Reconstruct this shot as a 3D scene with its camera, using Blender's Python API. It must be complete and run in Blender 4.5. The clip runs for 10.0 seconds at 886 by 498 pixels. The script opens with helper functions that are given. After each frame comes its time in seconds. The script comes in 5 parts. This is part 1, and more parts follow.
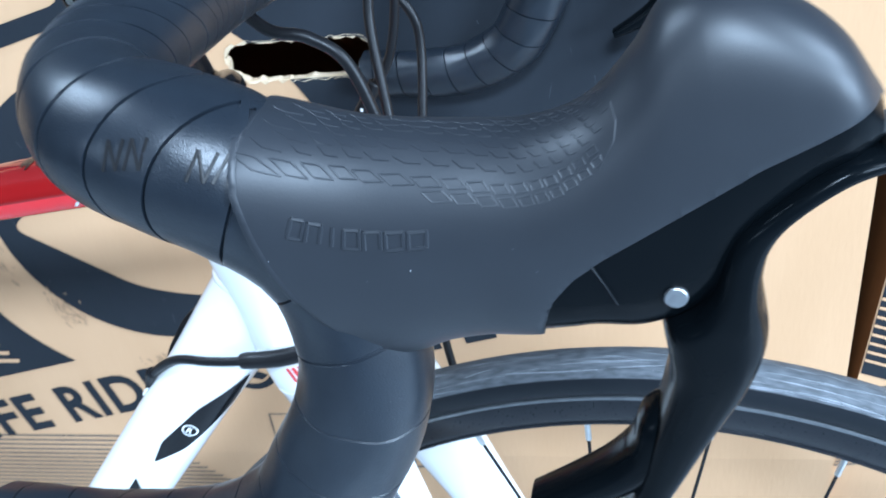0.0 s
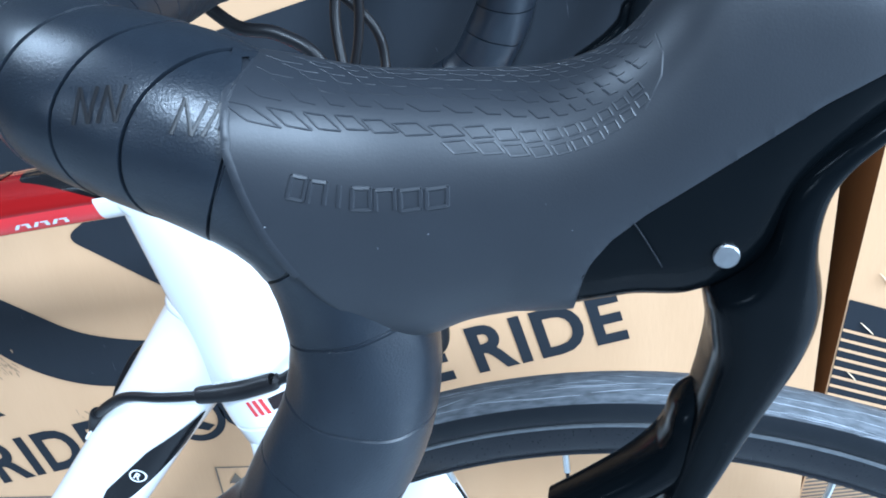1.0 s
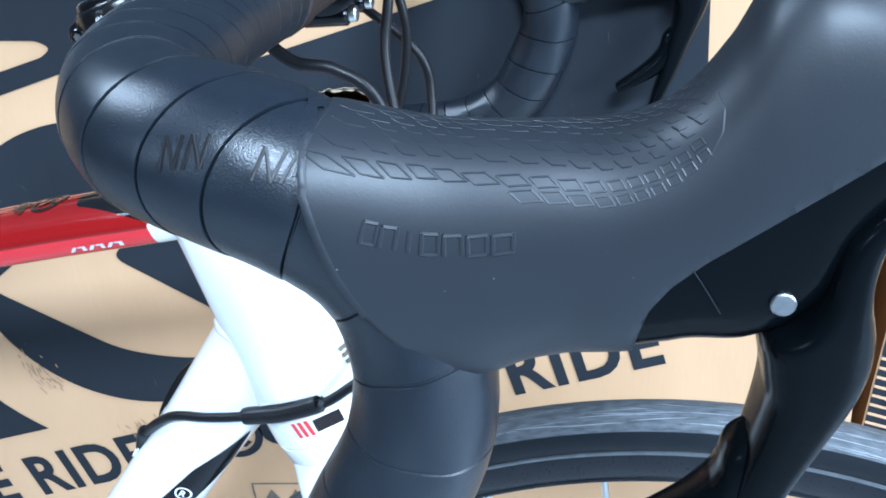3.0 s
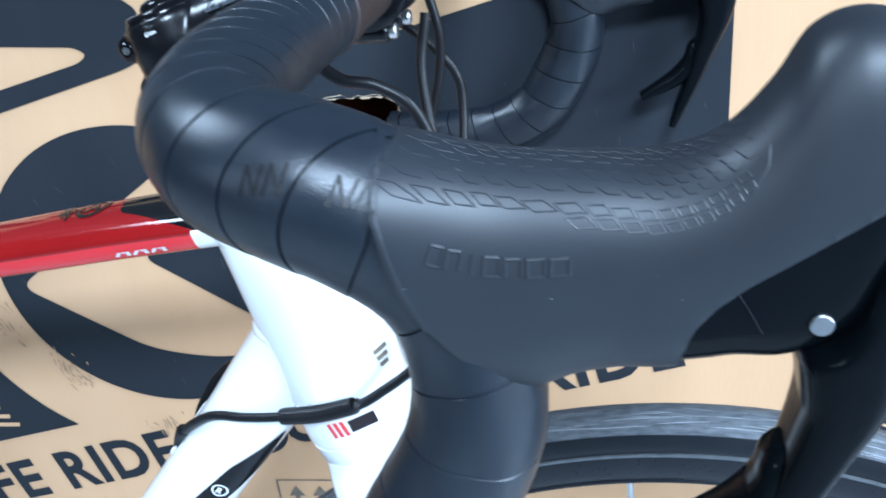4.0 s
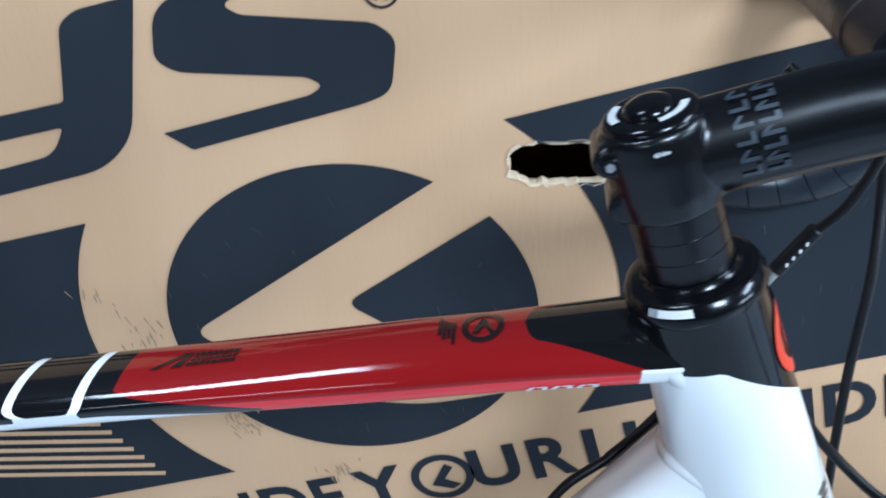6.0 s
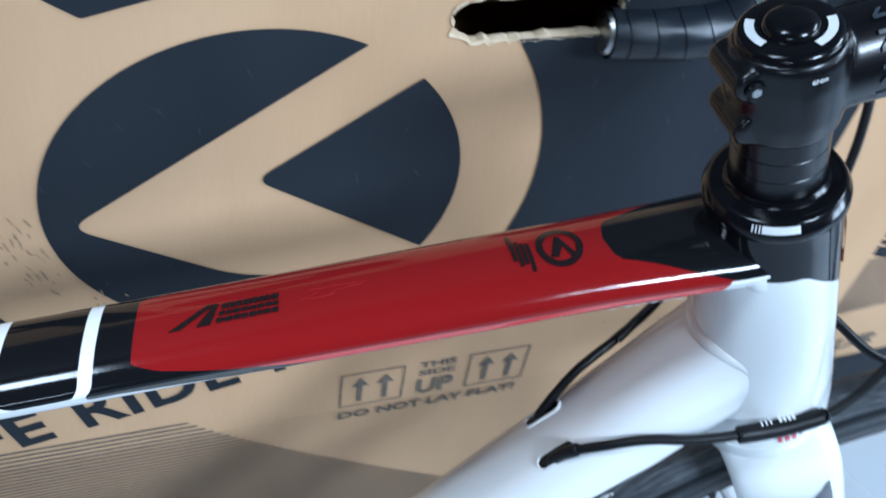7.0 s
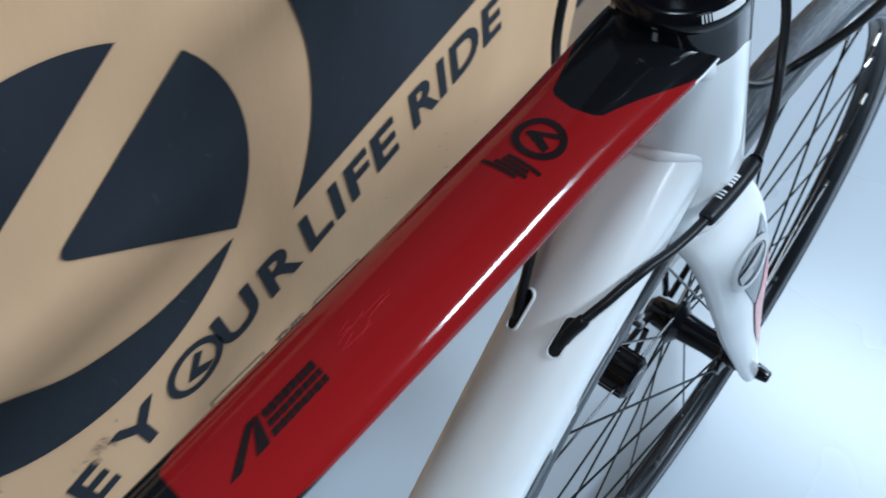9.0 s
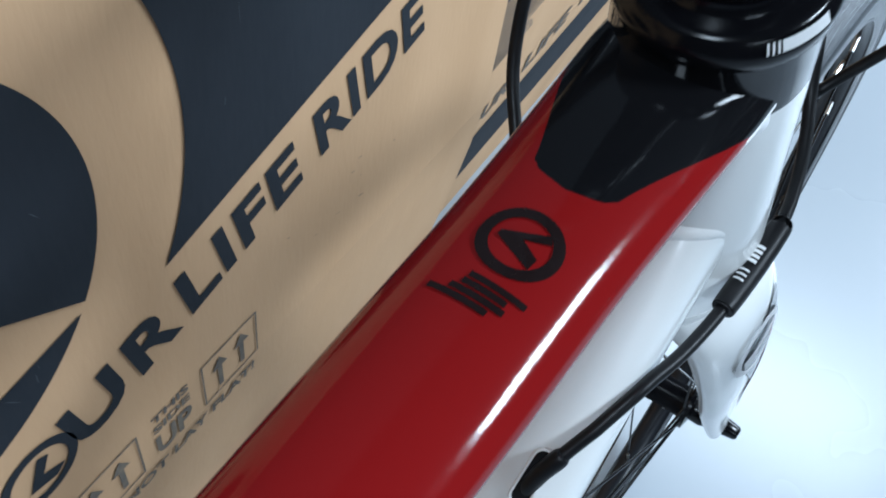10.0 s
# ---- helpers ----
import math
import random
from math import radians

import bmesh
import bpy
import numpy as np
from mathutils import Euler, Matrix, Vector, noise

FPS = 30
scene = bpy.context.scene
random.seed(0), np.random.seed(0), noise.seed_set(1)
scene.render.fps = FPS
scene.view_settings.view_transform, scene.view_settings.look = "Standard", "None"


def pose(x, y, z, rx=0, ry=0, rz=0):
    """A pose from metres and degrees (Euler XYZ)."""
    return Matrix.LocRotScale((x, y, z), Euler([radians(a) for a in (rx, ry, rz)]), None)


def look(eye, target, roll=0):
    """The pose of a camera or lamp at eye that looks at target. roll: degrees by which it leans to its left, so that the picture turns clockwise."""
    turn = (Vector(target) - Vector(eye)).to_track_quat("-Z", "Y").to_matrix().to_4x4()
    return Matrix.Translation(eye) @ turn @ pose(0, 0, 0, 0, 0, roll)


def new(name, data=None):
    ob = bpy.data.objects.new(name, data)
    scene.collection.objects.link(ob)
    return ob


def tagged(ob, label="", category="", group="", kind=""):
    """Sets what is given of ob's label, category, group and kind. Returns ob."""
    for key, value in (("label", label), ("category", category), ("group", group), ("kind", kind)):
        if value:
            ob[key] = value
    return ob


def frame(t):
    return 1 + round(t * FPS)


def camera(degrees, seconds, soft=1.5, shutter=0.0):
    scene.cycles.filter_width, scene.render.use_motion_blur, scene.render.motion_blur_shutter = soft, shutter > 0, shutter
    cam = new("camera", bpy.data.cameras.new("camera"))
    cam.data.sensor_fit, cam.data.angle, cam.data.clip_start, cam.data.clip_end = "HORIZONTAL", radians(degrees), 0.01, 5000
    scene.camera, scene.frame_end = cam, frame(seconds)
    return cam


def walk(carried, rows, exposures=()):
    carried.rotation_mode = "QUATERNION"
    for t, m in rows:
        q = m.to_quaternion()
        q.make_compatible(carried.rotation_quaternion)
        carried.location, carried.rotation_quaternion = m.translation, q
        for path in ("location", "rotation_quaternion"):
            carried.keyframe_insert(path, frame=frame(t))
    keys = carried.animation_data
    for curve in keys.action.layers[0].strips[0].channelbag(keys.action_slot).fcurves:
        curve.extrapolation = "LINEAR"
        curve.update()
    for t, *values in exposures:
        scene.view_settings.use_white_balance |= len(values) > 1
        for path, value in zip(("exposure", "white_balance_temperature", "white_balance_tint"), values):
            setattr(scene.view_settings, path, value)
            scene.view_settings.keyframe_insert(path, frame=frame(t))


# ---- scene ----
from mathutils.bvhtree import BVHTree

# ---- camera ----
cam = camera(50.79, 10.0, soft=1.8, shutter=0.40)
PATH = [
    (0.0, look((0.2152, -0.1919, 0.9879), (-0.1569, 1.5444, -0.1707), -8.20)),
    (0.3, look((0.2014, -0.1781, 0.9646), (-0.0859, 1.6197, -0.1230), -7.10)),
    (0.5, look((0.1982, -0.1728, 0.9593), (-0.0371, 1.6441, -0.1081), -6.50)),
    (1.0, look((0.1940, -0.1855, 0.9604), (-0.0276, 1.6409, -0.0922), -6.30)),
    (1.5, look((0.1897, -0.1908, 0.9657), (-0.0360, 1.6430, -0.0742), -6.00)),
    (2.0, look((0.1887, -0.1961, 0.9720), (-0.0551, 1.6388, -0.0615), -6.20)),
    (2.5, look((0.1897, -0.1855, 0.9678), (-0.0965, 1.6472, -0.0583), -6.50)),
    (2.7, look((0.1887, -0.1876, 0.9688), (-0.0901, 1.6515, -0.0488), -6.40)),
    (3.8, look((0.1866, -0.1950, 0.9752), (-0.1240, 1.6388, -0.0424), -6.70)),
    (4.0, look((0.1791, -0.2003, 0.9826), (-0.1283, 1.6303, -0.0403), -6.50)),
    (4.5, look((0.1378, -0.2120, 1.0091), (-0.1579, 1.6176, -0.0201), -6.00)),
    (5.0, look((0.0996, -0.2173, 1.0441), (-0.1897, 1.6144, 0.0180), -6.10)),
    (5.3, look((0.0594, -0.1972, 1.0568), (-0.2014, 1.6324, 0.0180), -5.10)),
    (5.5, look((0.0223, -0.1654, 1.0483), (-0.2173, 1.6631, 0.0032), -4.40)),
    (5.7, look((-0.0201, -0.1399, 1.0420), (-0.2035, 1.6663, -0.0530), -3.90)),
    (6.8, look((-0.1791, -0.0265, 1.0505), (0.2226, 1.4119, -0.4547), 6.40)),
    (7.0, look((-0.2162, -0.0127, 1.0558), (0.3678, 1.2964, -0.5056), 10.60)),
    (7.5, look((-0.2480, 0.0254, 1.0632), (0.5194, 1.1109, -0.5883), 15.00)),
    (8.0, look((-0.2417, 0.0604, 1.0452), (0.5247, 1.0674, -0.6561), 11.80)),
    (8.2, look((-0.2597, 0.0763, 1.0441), (0.5692, 1.0420, -0.6519), 8.60)),
    (8.5, look((-0.2883, 0.0859, 1.0409), (0.6731, 0.9519, -0.6381), 5.00)),
    (8.8, look((-0.3010, 0.0954, 1.0293), (0.7749, 0.8459, -0.6360), 4.90)),
    (9.0, look((-0.2883, 0.1081, 1.0208), (0.8321, 0.7908, -0.6445), 5.70)),
    (9.2, look((-0.2661, 0.1261, 1.0038), (0.8872, 0.7335, -0.6678), 7.20)),
    (9.5, look((-0.2290, 0.1516, 0.9816), (0.9657, 0.6911, -0.6837), 10.90)),
    (9.7, look((-0.2067, 0.1654, 0.9699), (0.9837, 0.6763, -0.7091), 10.90)),
    (10.0, look((-0.1950, 0.1717, 0.9445), (1.0155, 0.6752, -0.7219), 11.60)),
]
walk(cam, PATH, ((0.0, 0.74, 5640, 9), (1.0, 0.74, 5620, 9), (1.5, 0.66, 5620, 9), (2.0, 0.78, 5640, 9), (3.8, 0.74, 5640, 9), (4.5, 0.28, 5830, 10), (5.2, 0.00, 5900, 11), (5.5, 0.09, 5900, 12), (6.8, 0.10, 5750, 10), (7.5, 0.02, 5850, 10), (8.1, 0.05, 6010, 10), (8.5, -0.15, 6070, 10), (9.0, -0.27, 6150, 10), (9.5, -0.30, 6240, 10), (10.0, -0.22, 6250, 10)))

# ---- world and light ----
world = bpy.data.worlds.new("world")
scene.world = world
world.use_nodes = True
wn = world.node_tree.nodes
sky = wn.new("ShaderNodeTexSky")
sky.sky_type = "NISHITA"
sky.sun_disc = False
sky.sun_elevation, sky.sun_rotation = radians(48), radians(200)
wn["Background"].inputs["Strength"].default_value = 0.12
world.node_tree.links.new(sky.outputs[0], wn["Background"].inputs["Color"])


def area_lamp(name, sx, sy, energy, colour, m):
    data = bpy.data.lights.new(name, "AREA")
    data.shape, data.size, data.size_y = "RECTANGLE", sx, sy
    data.energy, data.color = energy, colour
    ob = new(name, data)
    ob.matrix_world = m
    return ob


# the shop's hanging light tubes
area_lamp("light_tube_a", 0.72, 0.36, 84, (0.72, 0.87, 1.0), look((0.55, -1.78, 2.65), (0.2, 0, 0.7)))
area_lamp("light_tube_b", 1.10, 0.14, 11, (0.72, 0.87, 1.0), look((-2.10, -2.60, 1.90), (-0.05, 0.1, 0.77)))
# added fill from the east that softens shadows on the carton; no known source
area_lamp("window_light", 1.7, 1.0, 118, (0.70, 0.86, 1.0), look((3.10, -1.45, 1.60), (0.0, 0.3, 0.8)))
# added overhead fill to brighten the white tubes and hoods; no known lamp
area_lamp("light_tube_d", 0.80, 0.40, 42, (0.72, 0.87, 1.0), pose(-1.55, 0.15, 2.72))
area_lamp("light_tube_c", 0.60, 1.30, 125, (0.72, 0.87, 1.0), pose(2.65, -0.35, 2.72))


# ---- materials ----
def material(name, colour, rough=0.5, metal=0.0, second=None, scale=30.0, amount=0.5, bump=0.0, bump_scale=400.0, coat=0.0, spec=0.5, rough_var=0.08, stretch=(1, 1, 1)):
    m = bpy.data.materials.new(name)
    m.use_nodes = True
    nt = m.node_tree
    n, l = nt.nodes, nt.links
    b = n["Principled BSDF"]
    co = n.new("ShaderNodeTexCoord")
    mp = n.new("ShaderNodeMapping")
    mp.inputs["Scale"].default_value = stretch
    l.new(co.outputs["Object"], mp.inputs["Vector"])
    big = n.new("ShaderNodeTexNoise")
    big.inputs["Scale"].default_value, big.inputs["Detail"].default_value = scale, 6
    l.new(mp.outputs[0], big.inputs["Vector"])
    fine = n.new("ShaderNodeTexNoise")
    fine.inputs["Scale"].default_value, fine.inputs["Detail"].default_value = bump_scale, 4
    l.new(mp.outputs[0], fine.inputs["Vector"])
    mix = n.new("ShaderNodeMix")
    mix.data_type = "RGBA"
    mix.inputs["A"].default_value = (*colour, 1)
    mix.inputs["B"].default_value = (*(second or tuple(c * 0.75 for c in colour)), 1)
    ramp = n.new("ShaderNodeMapRange")
    ramp.inputs["From Min"].default_value, ramp.inputs["From Max"].default_value = 0.35, 0.7
    ramp.inputs["To Max"].default_value = amount
    l.new(big.outputs["Fac"], ramp.inputs["Value"])
    l.new(ramp.outputs[0], mix.inputs["Factor"])
    l.new(mix.outputs["Result"], b.inputs["Base Color"])
    rr = n.new("ShaderNodeMapRange")
    rr.inputs["To Min"].default_value, rr.inputs["To Max"].default_value = max(rough - rough_var, 0.02), min(rough + rough_var, 1)
    l.new(fine.outputs["Fac"], rr.inputs["Value"])
    l.new(rr.outputs[0], b.inputs["Roughness"])
    b.inputs["Metallic"].default_value = metal
    b.inputs["Specular IOR Level"].default_value = spec
    b.inputs["Coat Weight"].default_value = coat
    b.inputs["Coat Roughness"].default_value = 0.04
    if bump:
        bp = n.new("ShaderNodeBump")
        bp.inputs["Strength"].default_value, bp.inputs["Distance"].default_value = bump, 0.001
        l.new(fine.outputs["Fac"], bp.inputs["Height"])
        l.new(bp.outputs[0], b.inputs["Normal"])
    return m


def painted(name, bands):
    """Glossy frame paint whose colour areas follow the frame's own masks: bands of (mask or '', colour)."""
    m = material(name, bands[0][1], 0.09, 0.0, None, 60, 0.12, 0.02, 900, coat=0.12, rough_var=0.03, spec=0.33)
    nt = m.node_tree
    n, l = nt.nodes, nt.links
    b = n["Principled BSDF"]
    last = n["Principled BSDF"].inputs["Base Color"].links[0].from_socket
    for mask, colour in bands[1:]:
        at = n.new("ShaderNodeAttribute")
        at.attribute_name = mask
        st = n.new("ShaderNodeMapRange")
        st.inputs["From Min"].default_value, st.inputs["From Max"].default_value = -0.00012, 0.00012
        l.new(at.outputs["Fac"], st.inputs["Value"])
        mx = n.new("ShaderNodeMix")
        mx.data_type = "RGBA"
        l.new(st.outputs[0], mx.inputs["Factor"])
        l.new(last, mx.inputs["A"])
        mx.inputs["B"].default_value = (*colour, 1)
        last = mx.outputs["Result"]
    l.new(last, b.inputs["Base Color"])
    return m


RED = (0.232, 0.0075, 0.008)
# the panel's red with light bounced off the floor mixed in
RED_FLOOR_LIT = (0.70, 0.020, 0.026)
WHITE = (0.84, 0.84, 0.825)
BLACK = (0.006, 0.006, 0.007)
CARD = material("kraft_cardboard", (0.59, 0.368, 0.212), 0.85, 0, (0.51, 0.310, 0.171), 9, 0.85, 0.20, 260, spec=0.12, stretch=(1, 1, 0.25))
CARD_EDGE = material("torn_cardboard", (0.66, 0.52, 0.36), 0.9, 0, (0.5, 0.36, 0.22), 120, 0.8, 0.5, 500, spec=0.1)
INK = material("dark_print", (0.017, 0.0205, 0.026), 0.68, 0, (0.025, 0.029, 0.036), 14, 0.6, 0.06, 300, spec=0.12, stretch=(1, 1, 0.2))
GREY_INK = material("worn_print", (0.12, 0.10, 0.085), 0.7, 0, (0.22, 0.17, 0.12), 90, 0.7, 0.05, 300, spec=0.2)
TAPE = material("bar_tape", (0.007, 0.010, 0.015), 0.33, 0, (0.010, 0.014, 0.020), 160, 0.6, 0.13, 2100, spec=0.54, rough_var=0.13)
RUBBER = material("hood_rubber", (0.0112, 0.0134, 0.0178), 0.46, 0, (0.0152, 0.018, 0.0235), 45, 0.6, 0.04, 2200, spec=0.52, rough_var=0.06)
GLOSS = material("gloss_black", (0.003, 0.003, 0.004), 0.16, 0, (0.005, 0.005, 0.006), 50, 0.5, spec=0.28, rough_var=0.03)
PLASTIC = material("lever_plastic", (0.002, 0.003, 0.004), 0.20, 0, (0.003, 0.004, 0.005), 60, 0.5, 0.02, 900, spec=0.07)
SATIN = material("satin_black_metal", (0.003, 0.003, 0.004), 0.26, 0.0, (0.004, 0.004, 0.005), 80, 0.5, spec=0.45, rough_var=0.02)
ANOD = material("bare_bar_black", (0.022, 0.014, 0.013), 0.5, 0.2, (0.03, 0.018, 0.017), 200, 0.6, 0.1, 1500)
DULL_STEEL = material("dull_steel", (0.36, 0.37, 0.38), 0.42, 1.0, (0.28, 0.28, 0.29), 300, 0.5, 0.1, 900)
STEEL = material("brushed_steel", (0.62, 0.62, 0.60), 0.3, 1.0, (0.5, 0.5, 0.5), 200, 0.5, 0.06, 900)
# lighter grey that paints the highlight along the black rim's edge
RIM_GLINT = material("rim_glint_grey", (0.16, 0.17, 0.18), 0.35, 0.6, (0.10, 0.11, 0.12), 200, 0.6, rough_var=0.1)
HOSE = material("cable_housing", (0.005, 0.005, 0.006), 0.40, 0, (0.009, 0.009, 0.010), 120, 0.5, 0.05, 800, spec=0.25)
TYRE = material("tyre_rubber", (0.045, 0.050, 0.057), 0.55, 0, (0.115, 0.125, 0.14), 1.0, 0.8, 0.30, 6.0, spec=0.35)
wrap = TYRE.node_tree.nodes.new("ShaderNodeAttribute")
wrap.attribute_name = "wrap"
TYRE.node_tree.links.new(wrap.outputs["Vector"], TYRE.node_tree.nodes["Mapping"].inputs["Vector"])
SIDEWALL = material("tyre_sidewall", (0.009, 0.011, 0.014), 0.42, 0, (0.013, 0.015, 0.018), 60, 0.6, 0.10, 700, spec=0.16)
DUST = material("pale_dust", (0.46, 0.48, 0.52), 0.8, 0, (0.2, 0.21, 0.22), 90, 0.6, spec=0.1)
SCUFF = material("dirty_scuff", (0.26, 0.175, 0.11), 0.85, 0, (0.40, 0.265, 0.16), 220, 0.9, spec=0.1)
PALE_SCRATCH = material("pale_scratch", (0.085, 0.095, 0.11), 0.7, 0, (0.07, 0.08, 0.095), 200, 0.9, spec=0.2)
RIM = material("rim_black", (0.009, 0.010, 0.013), 0.30, 0.0, (0.014, 0.016, 0.019), 60, 0.5, 0.05, 700, spec=0.28)
WHITE_PAINT = material("white_paint", WHITE, 0.2, 0, (0.80, 0.795, 0.775), 25, 0.5, 0.02, 700, coat=0.5, rough_var=0.05)
WHITE_INK = material("white_print", (0.72, 0.72, 0.72), 0.5, 0, None, 200, 0.3)
GREY_PAINT = material("grey_decal", (0.12, 0.128, 0.14), 0.25, 0, None, 60, 0.3, coat=0.4)
RED_DECAL = material("red_decal", (0.58, 0.03, 0.035), 0.22, 0, None, 60, 0.2, coat=0.4)
RED_BADGE = material("red_badge", (0.75, 0.045, 0.02), 0.35, 0, None, 60, 0.2)
DIM_INK = material("dim_grey_print", (0.040, 0.052, 0.066), 0.4, 0, (0.016, 0.020, 0.026), 420, 0.9)
DARK_DECAL = material("dark_decal", (0.012, 0.006, 0.006), 0.25, 0, None, 300, 0.4, coat=0.15)
# kraft card with the shade between the cartons put into its colour
SHADED_CARD = material("shaded_kraft_card", (0.120, 0.060, 0.026), 0.85, 0, (0.085, 0.042, 0.018), 20, 0.8, 0.2, 300, spec=0.1, stretch=(1, 1, 0.2))
FLOOR = material("grey_vinyl_floor", (0.31, 0.34, 0.37), 0.27, 0, (0.295, 0.325, 0.355), 1.2, 0.5, 0.0, 2, spec=0.4, rough_var=0.04)
WALL = material("grey_wall", (0.050, 0.053, 0.057), 0.85, 0, (0.045, 0.047, 0.050), 2, 0.6, 0.1, 90, spec=0.1)
FILM = material("clear_plastic_film", (0.50, 0.54, 0.60), 0.22, 0, (0.34, 0.39, 0.46), 25, 0.6, 0.3, 60)


# ---- mesh helpers ----
def link_mesh(name, bm, mat, parent=None, label="", smooth=True):
    me = bpy.data.meshes.new(name)
    bmesh.ops.recalc_face_normals(bm, faces=bm.faces)
    bm.to_mesh(me)
    bm.free()
    for mm in (mat if isinstance(mat, (list, tuple)) else [mat]):
        me.materials.append(mm)
    if smooth:
        for p in me.polygons:
            p.use_smooth = True
        me.set_sharp_from_angle(angle=radians(38))
    ob = new(name, me)
    if parent:
        ob.parent = parent
    if label:
        ob["label"] = label
    return ob


def part(name, bm, mat, parent, label="", smooth=True):
    return link_mesh(name, bm, mat, parent, label, smooth)


def thing(name, m, label, category, kind="", group=""):
    ob = new(name)
    ob.empty_display_size = 0.05
    ob.matrix_world = m
    return tagged(ob, label, category, group, kind)


def lerp(a, b, t):
    return a + (b - a) * t


def spline(points, steps):
    """Catmull-Rom through rows of numbers, steps samples a span."""
    p = [np.array(q, float) for q in points]
    p = [2 * p[0] - p[1]] + p + [2 * p[-1] - p[-2]]
    out = []
    for i in range(1, len(p) - 2):
        for k in range(steps):
            t = k / steps
            a, b, c, d = p[i - 1], p[i], p[i + 1], p[i + 2]
            out.append(0.5 * (2 * b + (c - a) * t + (2 * a - 5 * b + 4 * c - d) * t * t + (3 * b - a - 3 * c + d) * t ** 3))
    out.append(p[-2])
    return out


def frames(path, hint):
    res = []
    u_old = None
    for i, c in enumerate(path):
        a, b = path[max(i - 1, 0)], path[min(i + 1, len(path) - 1)]
        t = Vector(b - a).normalized()
        if u_old is None:
            u = Vector(hint)
        else:
            u = u_old
        u = (u - t * u.dot(t)).normalized()
        u_old = u
        res.append((Vector(c), u, t.cross(u), t))
    return res


def loft(rings, cap=True, close=True):
    bm = bmesh.new()
    rows = [[bm.verts.new(v) for v in r] for r in rings]
    n = len(rings[0])
    for a, b in zip(rows, rows[1:]):
        for i in range(n if close else n - 1):
            j = (i + 1) % n
            bm.faces.new((a[i], a[j], b[j], b[i]))
    if cap and close:
        bm.faces.new(rows[0][::-1])
        bm.faces.new(rows[-1])
    return bm


def sweep(points, steps=8, hint=(0, 0, 1), n=20, power=2.0, cap=True):
    """Tube through rows (x, y, z, half width, half height); power over 2 squares the section."""
    s = spline(points, steps)
    path = [q[:3] for q in s]
    rings = []
    for (c, u, v, t), q in zip(frames(path, hint), s):
        a, b = q[3], q[4] if len(q) > 4 else q[3]
        ring = []
        for k in range(n):
            th = 2 * math.pi * k / n
            x, y = math.cos(th), math.sin(th)
            if power != 2.0:
                r = (abs(x) ** power + abs(y) ** power) ** (-1 / power)
                x, y = x * r, y * r
            ring.append(c + u * (y * b) + v * (x * a))
        rings.append(ring)
    return loft(rings, cap)


def cyl(p, q, r, r2=None, n=24, bevel=0.0):
    p, q = Vector(p), Vector(q)
    r2 = r if r2 is None else r2
    d = (q - p).normalized()
    if bevel:
        st = [(p, r - bevel), (p + d * bevel, r), (q - d * bevel, r2), (q, r2 - bevel)]
    else:
        st = [(p, r), (q, r2)]
    u = d.orthogonal().normalized()
    v = d.cross(u)
    return loft([[c + (u * math.cos(2 * math.pi * k / n) + v * math.sin(2 * math.pi * k / n)) * rr for k in range(n)] for c, rr in st])


def lathe(axis_p, axis_d, profile, n=40):
    """Solid of revolution: profile of (distance along the axis, radius)."""
    p, d = Vector(axis_p), Vector(axis_d).normalized()
    u = d.orthogonal().normalized()
    v = d.cross(u)
    return loft([[p + d * h + (u * math.cos(2 * math.pi * k / n) + v * math.sin(2 * math.pi * k / n)) * r for k in range(n)] for h, r in profile])


def merge(bm, other):
    me = bpy.data.meshes.new("joined")
    other.to_mesh(me)
    other.free()
    bm.from_mesh(me)
    bpy.data.meshes.remove(me)
    return bm


def block(x0, x1, y0, y1, z0, z1, bevel=0.0):
    bm = bmesh.new()
    bmesh.ops.create_cube(bm, size=1)
    for v in bm.verts:
        v.co = (lerp(x0, x1, v.co.x + 0.5), lerp(y0, y1, v.co.y + 0.5), lerp(z0, z1, v.co.z + 0.5))
    if bevel:
        bmesh.ops.bevel(bm, geom=bm.edges[:], offset=bevel, segments=2, affect="EDGES", profile=0.5)
    return bm


def rounded(points, radius, steps=6):
    """Polygon with its corners rounded; radius may be one number or one a corner."""
    out = []
    n = len(points)
    for i in range(n):
        r = radius[i] if isinstance(radius, (list, tuple)) else radius
        p, a, b = Vector(points[i]), Vector(points[i - 1]), Vector(points[(i + 1) % n])
        if r <= 0:
            out.append(tuple(p))
            continue
        da, db = (a - p), (b - p)
        k = min(r, da.length * 0.48, db.length * 0.48)
        s, e = p + da.normalized() * k, p + db.normalized() * k
        for j in range(steps + 1):
            t = j / steps
            out.append(tuple((1 - t) ** 2 * s + 2 * t * (1 - t) * p + t * t * e))
    return out


def arc(cx, cy, r, a0, a1, n=40):
    return [(cx + r * math.cos(radians(lerp(a0, a1, k / n))), cy + r * math.sin(radians(lerp(a0, a1, k / n)))) for k in range(n + 1)]


def flat(loops, place, bm=None):
    """Fills 2D loops (first the outline, then holes) and lays the sheet out with place(x, y)."""
    from mathutils.geometry import tessellate_polygon
    bm = bm or bmesh.new()
    flat_points = [p for lp in loops for p in lp]
    vs = [bm.verts.new(place(*p)) for p in flat_points]
    for tri in tessellate_polygon([[Vector((p[0], p[1], 0)) for p in lp] for lp in loops]):
        try:
            bm.faces.new([vs[k] for k in tri])
        except ValueError:
            pass
    return bm


